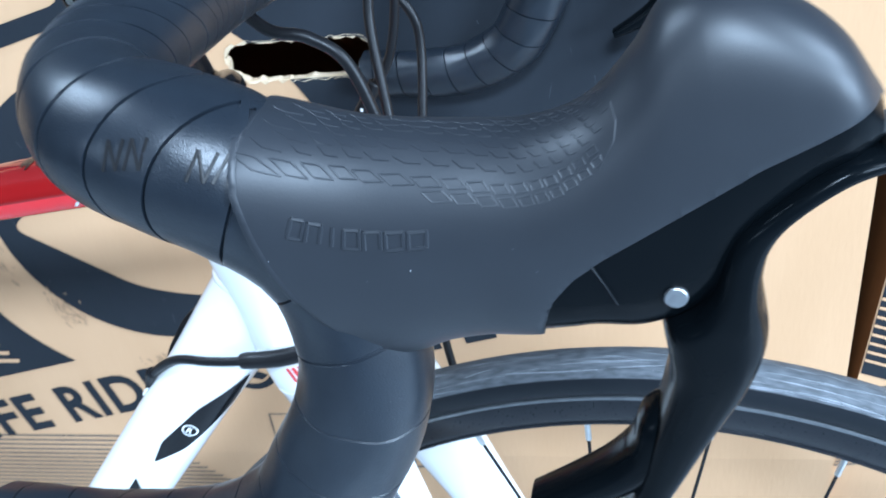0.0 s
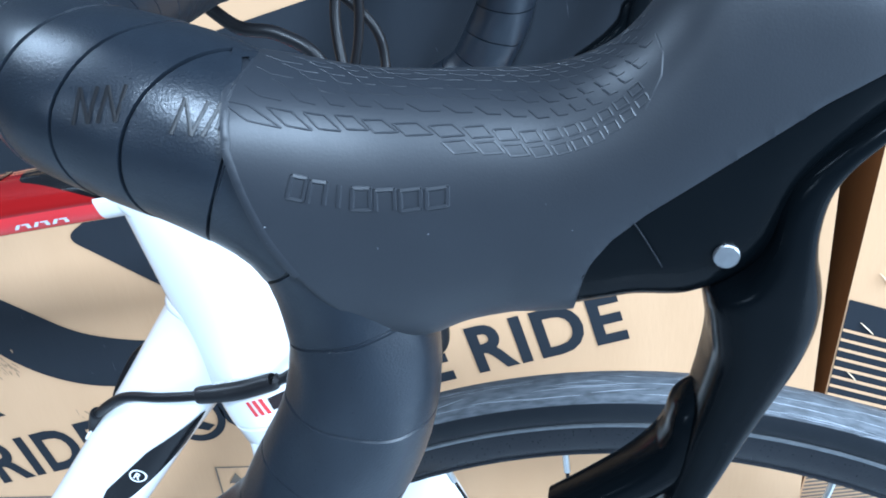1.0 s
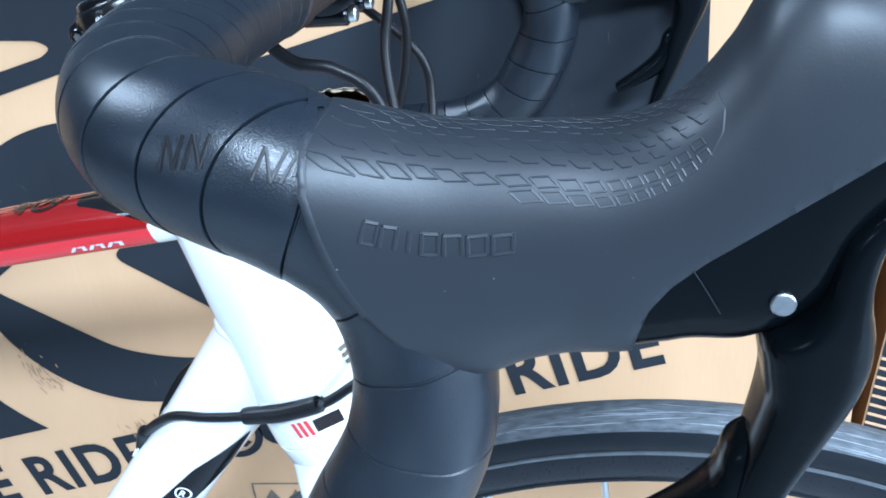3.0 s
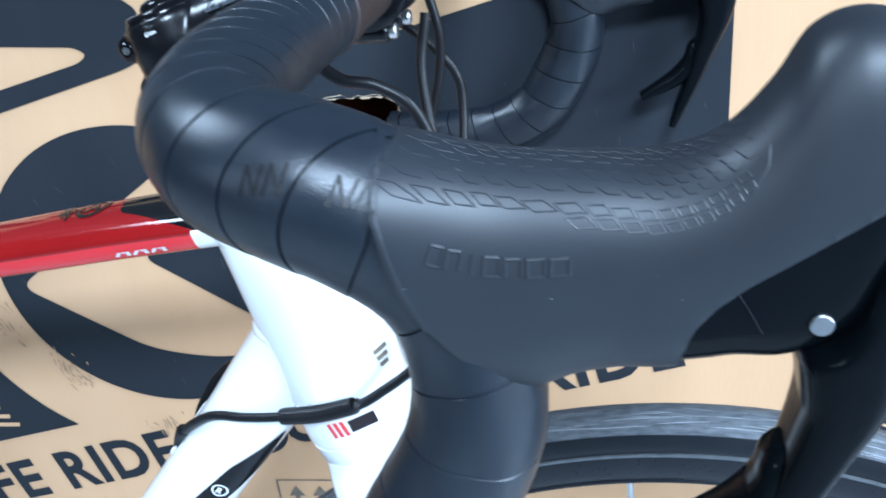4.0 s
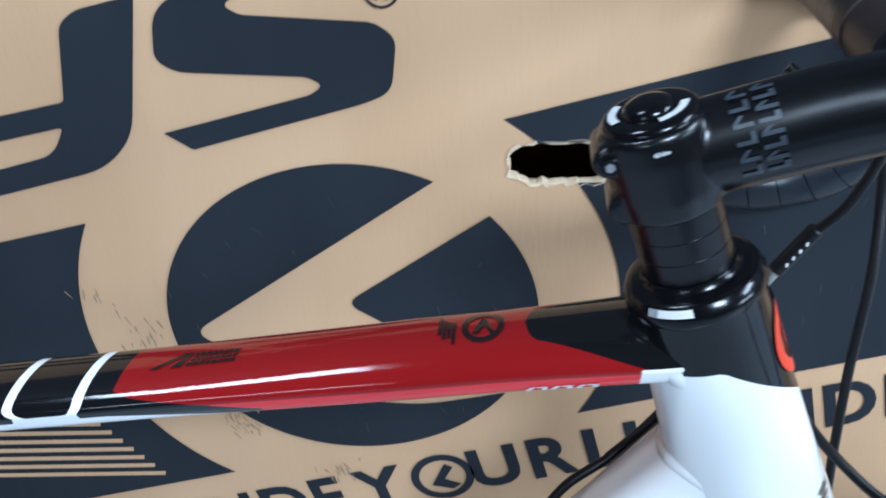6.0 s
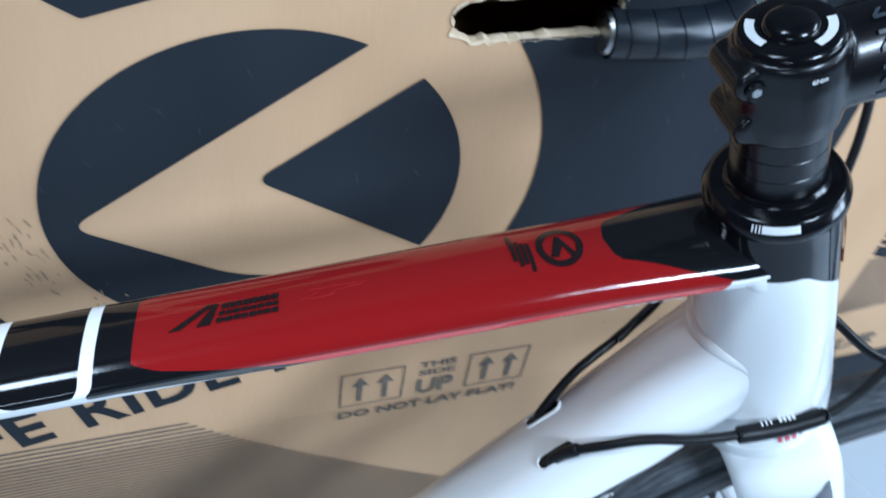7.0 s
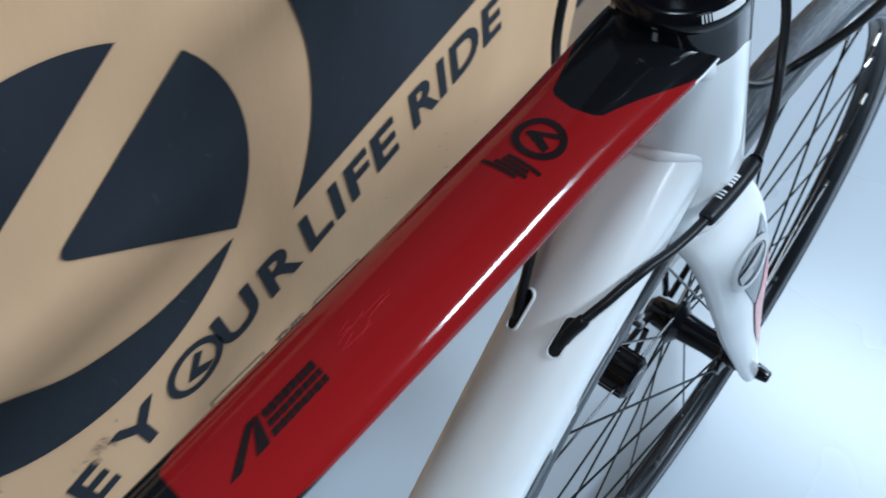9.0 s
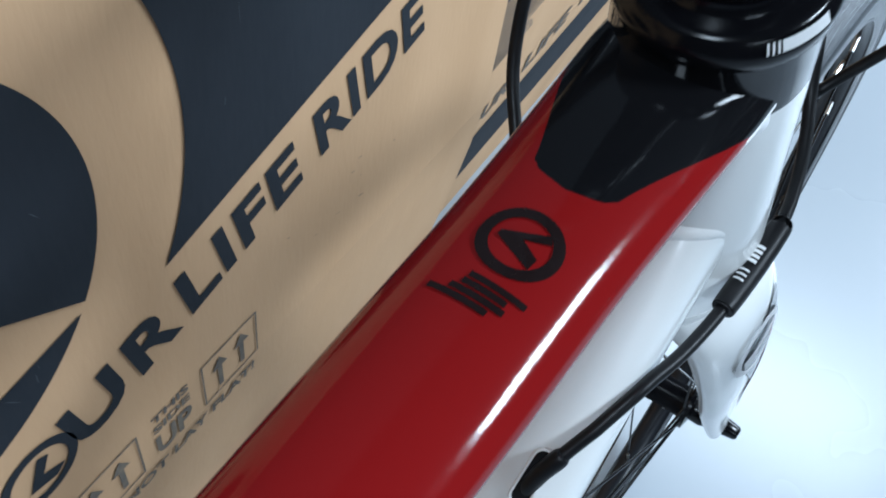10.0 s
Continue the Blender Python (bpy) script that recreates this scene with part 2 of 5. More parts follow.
def fitted(loops, place, cuts=3):
    """Like flat, but cut finely before it is laid out, so that the sheet follows a curved surface."""
    bm = flat(loops, lambda x, y: (x, y, 0))
    for _ in range(cuts):
        bmesh.ops.subdivide_edges(bm, edges=bm.edges[:], cuts=1, use_grid_fill=True)
    bmesh.ops.triangulate(bm, faces=bm.faces[:])
    for v in bm.verts:
        v.co = place(v.co.x, v.co.y)
    return bm


def words(text, place, width=None, height=1.0, bold=0.0, spacing=1.0):
    """Lettering as a flat mesh: place(x, y) lays it out; its capitals are height tall and it is width wide."""
    cu = bpy.data.curves.new("lettering", "FONT")
    cu.body, cu.size, cu.offset, cu.space_character, cu.resolution_u = text, 1.0, bold, spacing, 4
    ob = bpy.data.objects.new("lettering", cu)
    scene.collection.objects.link(ob)
    dg = bpy.context.evaluated_depsgraph_get()
    me = bpy.data.meshes.new_from_object(ob.evaluated_get(dg))
    bpy.data.objects.remove(ob)
    bpy.data.curves.remove(cu)
    co = np.array([v.co[:2] for v in me.vertices])
    lo, hi = co.min(0), co.max(0)
    sy = height / (hi[1] - lo[1])
    sx = (width / (hi[0] - lo[0])) if width else sy
    for v in me.vertices:
        v.co = place((v.co.x - lo[0]) * sx, (v.co.y - lo[1]) * sy)
    bm = bmesh.new()
    bm.from_mesh(me)
    bpy.data.meshes.remove(me)
    return bm


# ---- the room ----
def slab(name, x0, x1, y0, y1, z0, z1, mat, label, category):
    ob = link_mesh(name, block(x0, x1, y0, y1, z0, z1), mat, smooth=False)
    return tagged(ob, label, category, kind="structure")


slab("floor", -3.2, 4.2, -3.6, 0.66, -0.1, 0.0, FLOOR, "pale blue-grey smooth vinyl shop floor", "floor")
slab("ceiling", -3.2, 4.2, -3.6, 0.66, 2.8, 2.9, WALL, "plain grey ceiling", "ceiling")
# unseen; set close to the cartons to keep bounced light out of their gap
slab("wall_north", -3.2, 4.2, 0.66, 0.81, -0.1, 2.9, WALL, "plain grey unseen wall that blocks light behind the boxes", "wall")
slab("wall_west", -3.35, -3.2, -3.6, 0.81, -0.1, 2.9, WALL, "plain grey painted side wall", "wall")
# east wall, out of view, with an added opening; no window known there
slab("wall_east", 4.2, 4.35, -0.9, 0.81, -0.1, 2.9, WALL, "plain grey painted side wall", "wall")
slab("wall_east_b", 4.2, 4.35, -3.6, -3.3, -0.1, 2.9, WALL, "plain grey painted side wall", "wall")
slab("wall_east_c", 4.2, 4.35, -3.3, -0.9, -0.1, 0.7, WALL, "plain grey wall under the added opening", "wall")
slab("wall_east_d", 4.2, 4.35, -3.3, -0.9, 2.4, 2.9, WALL, "plain grey wall over the added opening", "wall")
slab("wall_south", -3.35, 4.35, -3.75, -3.6, -0.1, 2.9, WALL, "plain grey painted wall opposite the boxes", "wall")


# ---- bicycle boxes ----
SLOPE = math.tan(radians(13.5))


def face_y(z, front):
    """The box front is upright above and falls back a little towards the floor, as the card has sagged."""
    k = min(max((0.36 - z) / 0.36, 0), 1)
    return front + 0.060 * k ** 1.3


def carton(name, label, x0, x1, front, depth, top, hole=None, end_card=CARD):
    box = thing(name, Matrix.Identity(4), label, "cardboard box")
    zs = [0.0, 0.06, 0.12, 0.18, 0.24, 0.30, 0.36]
    if hole:
        hx0, hx1, hz0, hz1 = hole
        hr = (hz1 - hz0) / 2
        slot = arc(hx1 - hr, (hz0 + hz1) / 2, hr, -90, 90, 12) + [(lerp(hx1 - hr, hx0 + hr, k / 20), hz1) for k in range(1, 20)] + arc(hx0 + hr, (hz0 + hz1) / 2, hr, 90, 270, 12) + [(lerp(hx0 + hr, hx1 - hr, k / 20), hz0) for k in range(1, 20)]
        rng = random.Random(4)
        slot = [(x + rng.uniform(-0.0015, 0.0015), z + rng.uniform(-0.0012, 0.0012)) for x, z in slot]
        bm = flat([[(x0, 0.36), (x1, 0.36), (x1, top), (x0, top)], slot], lambda x, z: (x, front, z))
        rim = loft([[Vector((x, front + d, z)) for x, z in slot] for d in (0.0, 0.006)], cap=False)
        wide = []
        for (xa, za), (xb, zb), (xc, zc) in zip(slot[-1:] + slot[:-1], slot, slot[1:] + slot[:1]):
            nx, nz = zc - za, xa - xc
            k = rng.uniform(0.0004, 0.0030) / max(math.hypot(nx, nz), 1e-6)
            wide.append((xb + nx * k, zb + nz * k))
        merge(rim, loft([[Vector((x, front - 0.0004, z)) for x, z in slot], [Vector((x, front - 0.0009, z)) for x, z in wide]], cap=False))
        part("torn_rim", rim, CARD_EDGE, box, "pale torn cardboard rim of the hand hole", False)
    else:
        bm = flat([[(x0, 0.36), (x1, 0.36), (x1, top), (x0, top)]], lambda x, z: (x, front, z))
    for a, b in zip(zs, zs[1:]):
        bm.faces.new([bm.verts.new(v) for v in ((x0, face_y(a, front), a), (x1, face_y(a, front), a), (x1, face_y(b, front), b), (x0, face_y(b, front), b))])
    bmesh.ops.remove_doubles(bm, verts=bm.verts, dist=0.0002)
    part("front_panel", bm, CARD, box, "", False)
    y1 = front + depth
    for nm, quad in (("back_panel", ((x0, y1, 0), (x1, y1, 0), (x1, y1, top), (x0, y1, top))),):
        bm = bmesh.new()
        bm.faces.new([bm.verts.new(v) for v in quad])
        part(nm, bm, CARD, box, "", False)
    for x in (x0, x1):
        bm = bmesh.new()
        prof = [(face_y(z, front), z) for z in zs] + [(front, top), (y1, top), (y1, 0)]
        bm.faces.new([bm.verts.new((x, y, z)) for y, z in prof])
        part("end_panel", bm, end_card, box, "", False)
    return box


def on_face(front, lift=0.0008):
    return lambda x, z: (x, face_y(z, front) - lift, z)


def slogan_line(front, x, z, angle=13.5, lift=0.0008):
    """Places lettering that starts at x, z on a box front and climbs by the angle."""
    c, s = math.cos(radians(angle)), math.sin(radians(angle))
    return lambda a, b: (x + a * c - b * s, face_y(z + a * s + b * c, front) - lift, z + a * s + b * c)


def ring_logo(box, front, cx, cz, r, angle, lift=0.0008, mat=None):
    """The small round mark that stands for a letter in the slogan: a ring with an arrow shape."""
    put = slogan_line(front, cx, cz, angle, lift)
    bm = flat([arc(0, 0, r, 0, 360, 40)[:-1], arc(0, 0, r * 0.74, 0, 360, 40)[:-1]], put)
    bm = flat([[(-r * 0.42, -r * 0.3), (r * 0.2, r * 0.55), (r * 0.42, r * 0.35), (r * 0.05, -r * 0.1), (r * 0.5, -r * 0.45), (r * 0.2, -r * 0.62)]], put, bm)
    part("round_mark", bm, mat or INK, box, "", False)


FRONT = 0.407
TOP = 0.882
big_box = carton("bicycle_carton", "large kraft cardboard carton with dark print, standing upright on floor", -1.02, 0.400, FRONT, 0.20, TOP, (-0.049, 0.058, 0.7385, 0.7660))
put = on_face(FRONT)
CX, CZ, R1, R2 = -0.1585, 0.630, 0.1275, 0.1870


# dark field on the ring's forward side
a_tip, a_low = 55.3, -30.2
hole_end = [(0.058 + 0.0008 - 0.0145 + 0.0145 * math.cos(t), 0.75225 + 0.0145 * math.sin(t)) for t in np.linspace(math.pi / 2, -math.pi / 2, 15)]
right_field = arc(CX, CZ, R2, a_tip, 46.9, 10) + hole_end + arc(CX, CZ, R2, 35.2, a_low, 40) + [(0.281, 0.6025), (0.281, 0.865)]
part("print_field", flat([right_field], put), INK, big_box, "dark slate printed field", False)
# dark field on its other side, with pale bars
left_field = [(CX + 0.1905 * math.cos(radians(a)), CZ + 0.187 * math.sin(radians(a))) for a in np.linspace(152.5, 235, 41)] + [(-0.75, 0.365), (-0.75, 0.625)]
part("print_field", flat([left_field], put), INK, big_box, "dark slate printed field", False)
for k in range(9):
    z = 0.552 - 0.0093 * k
    xr = -0.377 + (0.552 - z) * 0.70
    bm = flat([[(-0.72, z - 0.0022), (xr, z - 0.0022), (xr + 0.001, z + 0.0022), (-0.72, z + 0.0022)]], on_face(FRONT, 0.0016))
    part("print_bar", bm, CARD, big_box, "", False)
# the round emblem: a dark disc cut by a pale arrow, so two dark shapes
def on_disc(a):
    return (CX + 0.1305 * math.cos(radians(a)), CZ + 0.1262 * math.sin(radians(a)))


def leave(p, q):
    """The angle at which the line from p to q leaves the disc."""
    for k in range(2001):
        x, z = lerp(p[0], q[0], k / 1000), lerp(p[1], q[1], k / 1000)
        if ((x - CX) / 0.1305) ** 2 + ((z - CZ) / 0.1262) ** 2 >= 1:
            break
    return math.degrees(math.atan2((z - CZ) / 0.1262, (x - CX) / 0.1305))


notch, tip, foot, apex = (-0.1628, 0.6452), (-0.0420, 0.5595), (-0.112, 0.5475), (-0.2745, 0.6212)
right_lobe = [on_disc(a) for a in np.linspace(42.0, leave(notch, tip), 40)] + [notch]
right_lobe = rounded(right_lobe, [0] * 40 + [0.012])
left_lobe = [on_disc(a) for a in np.linspace(61.8, 360 + leave(foot, tip), 120)] + [foot, (-0.145, 0.5505), (-0.180, 0.5590), apex]
left_lobe = rounded(left_lobe, [0] * 120 + [0.02, 0.02, 0.02, 0.014])
for lobe in (left_lobe, right_lobe):
    part("emblem_shape", flat([lobe], put), INK, big_box, "dark slate printed shape of the round emblem", False)
# giant brand strokes along the top, as plain shapes
s_shape = [(-0.1442, 0.8803), (-0.1988, 0.8678), (-0.2120, 0.8608), (-0.2029, 0.8548), (-0.1260, 0.8478), (-0.1138, 0.8378), (-0.1189, 0.8038), (-0.1361, 0.7968), (-0.2454, 0.7688), (-0.2616, 0.7808),
           (-0.1675, 0.8038), (-0.1594, 0.8098), (-0.1685, 0.8153), (-0.2454, 0.8208), (-0.2575, 0.8288), (-0.2525, 0.8588), (-0.2170, 0.8803)]
part("brand_stroke", flat([rounded(s_shape, [0, 0.004, 0.008, 0.004, 0.006, 0.012, 0.012, 0.01, 0.002, 0, 0.004, 0.006, 0.004, 0.006, 0.012, 0.012, 0.004])], put), INK, big_box, "dark slate printed brand stroke", False)
y_shape = [(-0.2606, 0.8683), (-0.2818, 0.7788), (-0.3041, 0.7568), (-0.4579, 0.7198), (-0.4579, 0.7368), (-0.3344, 0.7678), (-0.3233, 0.7868), (-0.4579, 0.7598), (-0.4579, 0.7768), (-0.3182, 0.8038), (-0.3081, 0.8528), (-0.2960, 0.8608)]
part("brand_stroke", flat([rounded(y_shape, [0, 0.02, 0.015, 0, 0, 0.01, 0.004, 0, 0, 0.003, 0.012, 0.004])], put), INK, big_box, "dark slate printed brand stroke", False)
# registered sign
bm = flat([arc(-0.1207, 0.866, 0.0105, 0, 360, 32)[:-1], arc(-0.1207, 0.866, 0.0088, 0, 360, 32)[:-1]], put)
merge(bm, words("R", lambda a, b: put(-0.1249 + a, 0.8605 + b), 0.008, 0.011, 0.03))
part("registered_sign", bm, INK, big_box, "", False)


def base(x):
    return 0.4738 + SLOPE * (x - 0.016)


for text, x, w in (("LIFE", -0.424, 0.108), ("RIDE", -0.296, 0.121), ("Y", -0.168, 0.042), ("U", -0.074, 0.039), ("R", -0.027, 0.036), ("LIFE", 0.016, 0.109), ("RIDE", 0.141, 0.1205)):
    part("slogan_word", words(text, slogan_line(FRONT, x, base(x)), w, 0.0445, 0.030, 1.1), INK, big_box, "", False)
ring_logo(big_box, FRONT, -0.102, base(-0.102) + 0.022, 0.0255, 13.5)

# handling marks
for x0 in (-0.098, 0.015):
    x1 = x0 + 0.0555
    fr = [(x0, 0.3635), (x1, 0.3635), (x1, 0.412), (x0, 0.412)]
    inn = [(x0 + 0.0015, 0.365), (x1 - 0.0015, 0.365), (x1 - 0.0015, 0.4105), (x0 + 0.0015, 0.4105)]
    bm = flat([fr, inn], put)
    for cx in (x0 + 0.017, x0 + 0.039):
        flat([[(cx - 0.0022, 0.3695), (cx + 0.0022, 0.3695), (cx + 0.0022, 0.3925), (cx + 0.0075, 0.3925), (cx, 0.4045), (cx - 0.0075, 0.3925), (cx - 0.0022, 0.3925)]], put, bm)
    part("upright_sign", bm, GREY_INK, big_box, "", False)
for text, z, h in (("THIS", 0.404, 0.0085), ("SIDE", 0.392, 0.0085), ("UP", 0.3645, 0.0225)):
    part("handling_word", words(text, lambda a, b: put(-0.030 + a, z + b), 0.033, h, 0.03), GREY_INK, big_box, "", False)
part("handling_notice", words("DO NOT LAY FLAT!", lambda a, b: put(-0.098 + a, 0.3425 + b), 0.164, 0.0125, 0.03), GREY_INK, big_box, "", False)

# fine ruled lines along the foot of the front
bm = bmesh.new()
for k in range(58):
    z = 0.381 - 0.0062 * k
    xr = -0.223 + (0.381 - z) * 1.017
    if xr > 0.36:
        xr = 0.36
    for xa, xb in ((-0.98, xr),):
        vs = [bm.verts.new(on_face(FRONT)(x, zz)) for x, zz in ((xa, z - 0.0012), (xb, z - 0.0012), (xb + 0.001, z + 0.0012), (xa, z + 0.0012))]
        bm.faces.new(vs)
tagged(part("ruling", bm, GREY_INK, big_box, "fine dark ruled print lines", False), kind="stuff")

# folded top with its dark tape and row of staple holes
bm = flat([[(-1.02, FRONT), (0.40, FRONT), (0.40, FRONT + 0.20), (-1.02, FRONT + 0.20)]], lambda x, y: (x, y, TOP))
part("top_flap", bm, INK, big_box, "dark printed top flap", False)
rng = random.Random(11)
bm = bmesh.new()
for k in range(152):
    x = -0.62 + 0.0063 * k
    for y, odds in ((0.4265, 0.86), (0.4195, 0.40)):
        if rng.random() < odds:
            w, h = rng.uniform(0.0014, 0.0034), rng.uniform(0.0014, 0.0028)
            bm.faces.new([bm.verts.new(v) for v in ((x, y, TOP + 0.0012), (x + w, y + 0.0003, TOP + 0.0012), (x + w * 0.9, y + h, TOP + 0.0012), (x + 0.0004, y + h, TOP + 0.0012))])
tagged(part("perforated_line", bm, CARD_EDGE, big_box, "pale perforation marks along the top fold", False), kind="stuff")
for k in range(11):
    x = -0.230 + 0.0066 * k
    w = rng.uniform(0.0028, 0.0044)
    part("fold_tear", flat([rounded([(x, 0.8775), (x + w, 0.8772), (x + w * 0.9, 0.8805), (x + 0.0005, 0.8808)], 0.001, 2)], on_face(FRONT, 0.0018)), CARD_EDGE, big_box, "", False)
# the fold's rounded, dark-printed edge
part("top_fold", sweep([(-1.02, FRONT + 0.0028, TOP + 0.0002, 0.0034, 0.0030), (-0.3, FRONT + 0.0030, TOP + 0.0004, 0.0034, 0.0030), (0.1, FRONT + 0.0026, TOP, 0.0034, 0.0030), (0.40, FRONT + 0.0030, TOP + 0.0002, 0.0034, 0.0030)], 8, n=12), INK, big_box, "dark printed edge of the folded top")
# loose inner flap lying open on the top, its cut edge pale
bm = flat([[(-0.42, 0.422), (-0.2576, 0.4614), (-0.150, 0.493), (-0.06, 0.530), (-0.06, 0.60), (-0.42, 0.60)]], lambda x, y: (x, y, TOP + 0.006 + 0.02 * max(0, y - 0.43)))
part("inner_flap", bm, INK, big_box, "dark printed inner flap", False)
bm = bmesh.new()
edge = [(-0.42, 0.422), (-0.2576, 0.4614), (-0.150, 0.493), (-0.06, 0.530)]
for (xa, ya), (xb, yb) in zip(edge, edge[1:]):
    bm.faces.new([bm.verts.new(v) for v in ((xa, ya, TOP + 0.001), (xb, yb, TOP + 0.001), (xb, yb, TOP + 0.0062 + 0.02 * (yb - 0.43)), (xa, ya, TOP + 0.0062 + 0.02 * max(0, ya - 0.43)))])
part("cut_edge", bm, CARD_EDGE, big_box, "pale cut cardboard edge", False)


# scuffs and scratches on the front
def scratch(bm, x, z, length, angle, width, lift):
    c, s = math.cos(radians(angle)), math.sin(radians(angle))
    pts = [(0, 0), (length * 0.3, width), (length * 0.75, width * 0.7), (length, 0), (length * 0.7, -width * 0.6), (length * 0.25, -width)]
    flat([[(x + a * c - b * s, z + a * s + b * c) for a, b in pts]], on_face(FRONT, lift), bm)


rng = random.Random(23)
bm = bmesh.new()
for cx, cz, dx, dz, count, ang in ((-0.311, 0.620, 0.016, 0.022, 22, -78), (-0.296, 0.585, 0.012, 0.020, 14, -72), (-0.262, 0.548, 0.016, 0.012, 18, -70), (-0.246, 0.531, 0.012, 0.009, 14, -60), (-0.190, 0.478, 0.020, 0.010, 16, -75), (-0.335, 0.66, 0.02, 0.02, 8, -80), (0.16, 0.44, 0.10, 0.03, 8, -20)):
    for _ in range(count):
        scratch(bm, cx + rng.gauss(0, dx * 0.5), cz + rng.gauss(0, dz * 0.5), rng.uniform(0.003, 0.013), ang + rng.gauss(0, 10), rng.uniform(0.00025, 0.0009), rng.uniform(0.0017, 0.0021))
tagged(part("scuffing", bm, SCUFF, big_box, "dirty brown rub marks on the cardboard", False), kind="stuff")
bm = bmesh.new()
def inside(x, z, loop):
    hit = False
    for (xa, za), (xb, zb) in zip(loop, loop[1:] + loop[:1]):
        if (za > z) != (zb > z) and x < xa + (z - za) * (xb - xa) / (zb - za):
            hit = not hit
    return hit


for _ in range(70):
    x, z = rng.choice(((rng.uniform(-0.29, -0.05), rng.uniform(0.52, 0.74)), (rng.uniform(0.05, 0.27), rng.uniform(0.60, 0.84))))
    if not any(inside(x, z, lp) and inside(x + 0.003, z - 0.013, lp) for lp in (left_lobe, right_lobe, right_field)):
        continue
    scratch(bm, x, z, rng.uniform(0.002, 0.014), -80 + rng.gauss(0, 14), rng.uniform(0.00008, 0.00020), 0.00105)
tagged(part("pale_scratches", bm, PALE_SCRATCH, big_box, "fine pale scratches in the dark print", False), kind="stuff")


# clear plastic bag lying on the carton's top
def plastic_bag():
    bag = thing("plastic_bag", Matrix.Translation((-0.335, 0.497, TOP + 0.0075)), "crumpled clear plastic bag with red label on carton top", "bag")
    rng = random.Random(5)
    nx, ny = 56, 24
    bumps = [(rng.uniform(-0.2, 0.18), rng.uniform(-0.08, 0.08), rng.uniform(0.012, 0.04), rng.uniform(-0.010, 0.016), rng.uniform(0, 3.14)) for _ in range(46)]

    def high(x, y):
        h = 0.011
        for bx, by, r, a, th in bumps:
            u = (x - bx) * math.cos(th) + (y - by) * math.sin(th)
            v = -(x - bx) * math.sin(th) + (y - by) * math.cos(th)
            h += a * math.exp(-(u / (r * 1.8)) ** 2 - (v / (r * 0.5)) ** 2)
        return max(h, 0.0015)
    bm = bmesh.new()
    rows = []
    for i in range(nx + 1):
        row = []
        for j in range(ny + 1):
            x = lerp(-0.21, 0.155, i / nx)
            front = -0.052 + 0.010 * math.sin(x * 23) + (0.06 * max(0, (x - 0.10) / 0.055) ** 2)
            y = lerp(front, 0.075, j / ny)
            rim = min(1, i / 4, (nx - i) / 4, j / 3, (ny - j) / 3)
            row.append(bm.verts.new((x, y, high(x, y) * rim ** 0.5)))
        rows.append(row)
    for a, b in zip(rows, rows[1:]):
        for j in range(ny):
            bm.faces.new((a[j], b[j], b[j + 1], a[j + 1]))
    part("film", bm, FILM, bag, "crumpled translucent film")
    lab = fitted([rounded([(0.008, -0.018), (0.048, -0.013), (0.042, 0.024), (0.004, 0.020)], 0.006)], lambda x, y: (x, y, high(x, y) + 0.0025), 3)
    label = part("label", lab, RED_DECAL, bag, "red printed label")
    for k in range(3):
        b = fitted([[(0.014, -0.012 + 0.009 * k), (0.038, -0.010 + 0.009 * k), (0.037, -0.006 + 0.009 * k), (0.013, -0.008 + 0.009 * k)]], lambda x, y: (x, y, high(x, y) + 0.0036), 2)
        part("print_line", b, WHITE_INK, label, "", False)


plastic_bag()

# second carton beside it, set a little back
F2 = 0.432
# end panels take the darkened card, which paints the gap's shade
far_box = carton("bicycle_carton", "kraft cardboard carton with dark bars, standing beside the larger one", 0.424, 1.75, F2, 0.20, 0.86, None, SHADED_CARD)
put2 = on_face(F2)
part("top_flap", flat([[(0.424, F2), (1.75, F2), (1.75, F2 + 0.20), (0.424, F2 + 0.20)]], lambda x, y: (x, y, 0.86)), CARD, far_box, "", False)
TILT = -0.355


def meet(z):
    """Where a bar that starts at height z on the edge ends, on the line on which the fine ruling starts."""
    return min(0.62, max(0.455, 0.470 + (z - 0.437) * 1.9))


field = [(0.425, 0.5425), (0.70, 0.5425 + TILT * 0.275), (0.70, 0.52 + TILT * 0.275), (0.605, 0.52 + TILT * 0.18), (0.470, 0.437 + TILT * 0.045), (0.425, 0.437)]
part("print_field", flat([field], put2), INK, far_box, "dark slate band", False)
for k in range(8):
    z = 0.5149 - 0.0090 * k
    xr = meet(z)
    part("print_bar", flat([[(0.425, z - 0.0013), (xr, z - 0.0013 + TILT * (xr - 0.425)), (xr + 0.003, z + 0.0013 + TILT * (xr - 0.425)), (0.425, z + 0.0013)]], on_face(F2, 0.0016)), CARD, far_box, "", False)
bm = bmesh.new()
for k in range(60):
    z = 0.56 - 0.0047 * k
    xl = 0.425 if z < 0.420 else 0.470 + (z - 0.420) * 1.75
    if z < 0.325:
        break
    za, zb = z + 0.12 * (xl - 0.425), z + 0.12 * (1.7 - 0.425)
    bm.faces.new([bm.verts.new(put2(x, zz)) for x, zz in ((xl, za - 0.0012), (1.7, zb - 0.0012), (1.7, zb + 0.0012), (xl, za + 0.0012))])
tagged(part("ruling", bm, GREY_INK, far_box, "fine dark ruled print lines", False), kind="stuff")
for text, x, w in (("YOUR", 0.45, 0.12), ("LIFE", 0.60, 0.10), ("RIDE", 0.73, 0.11)):
    part("slogan_word", words(text, slogan_line(F2, x, 0.225 + (x - 0.45) * 0.105, 6), w, 0.030, 0.03), GREY_INK, far_box, "", False)
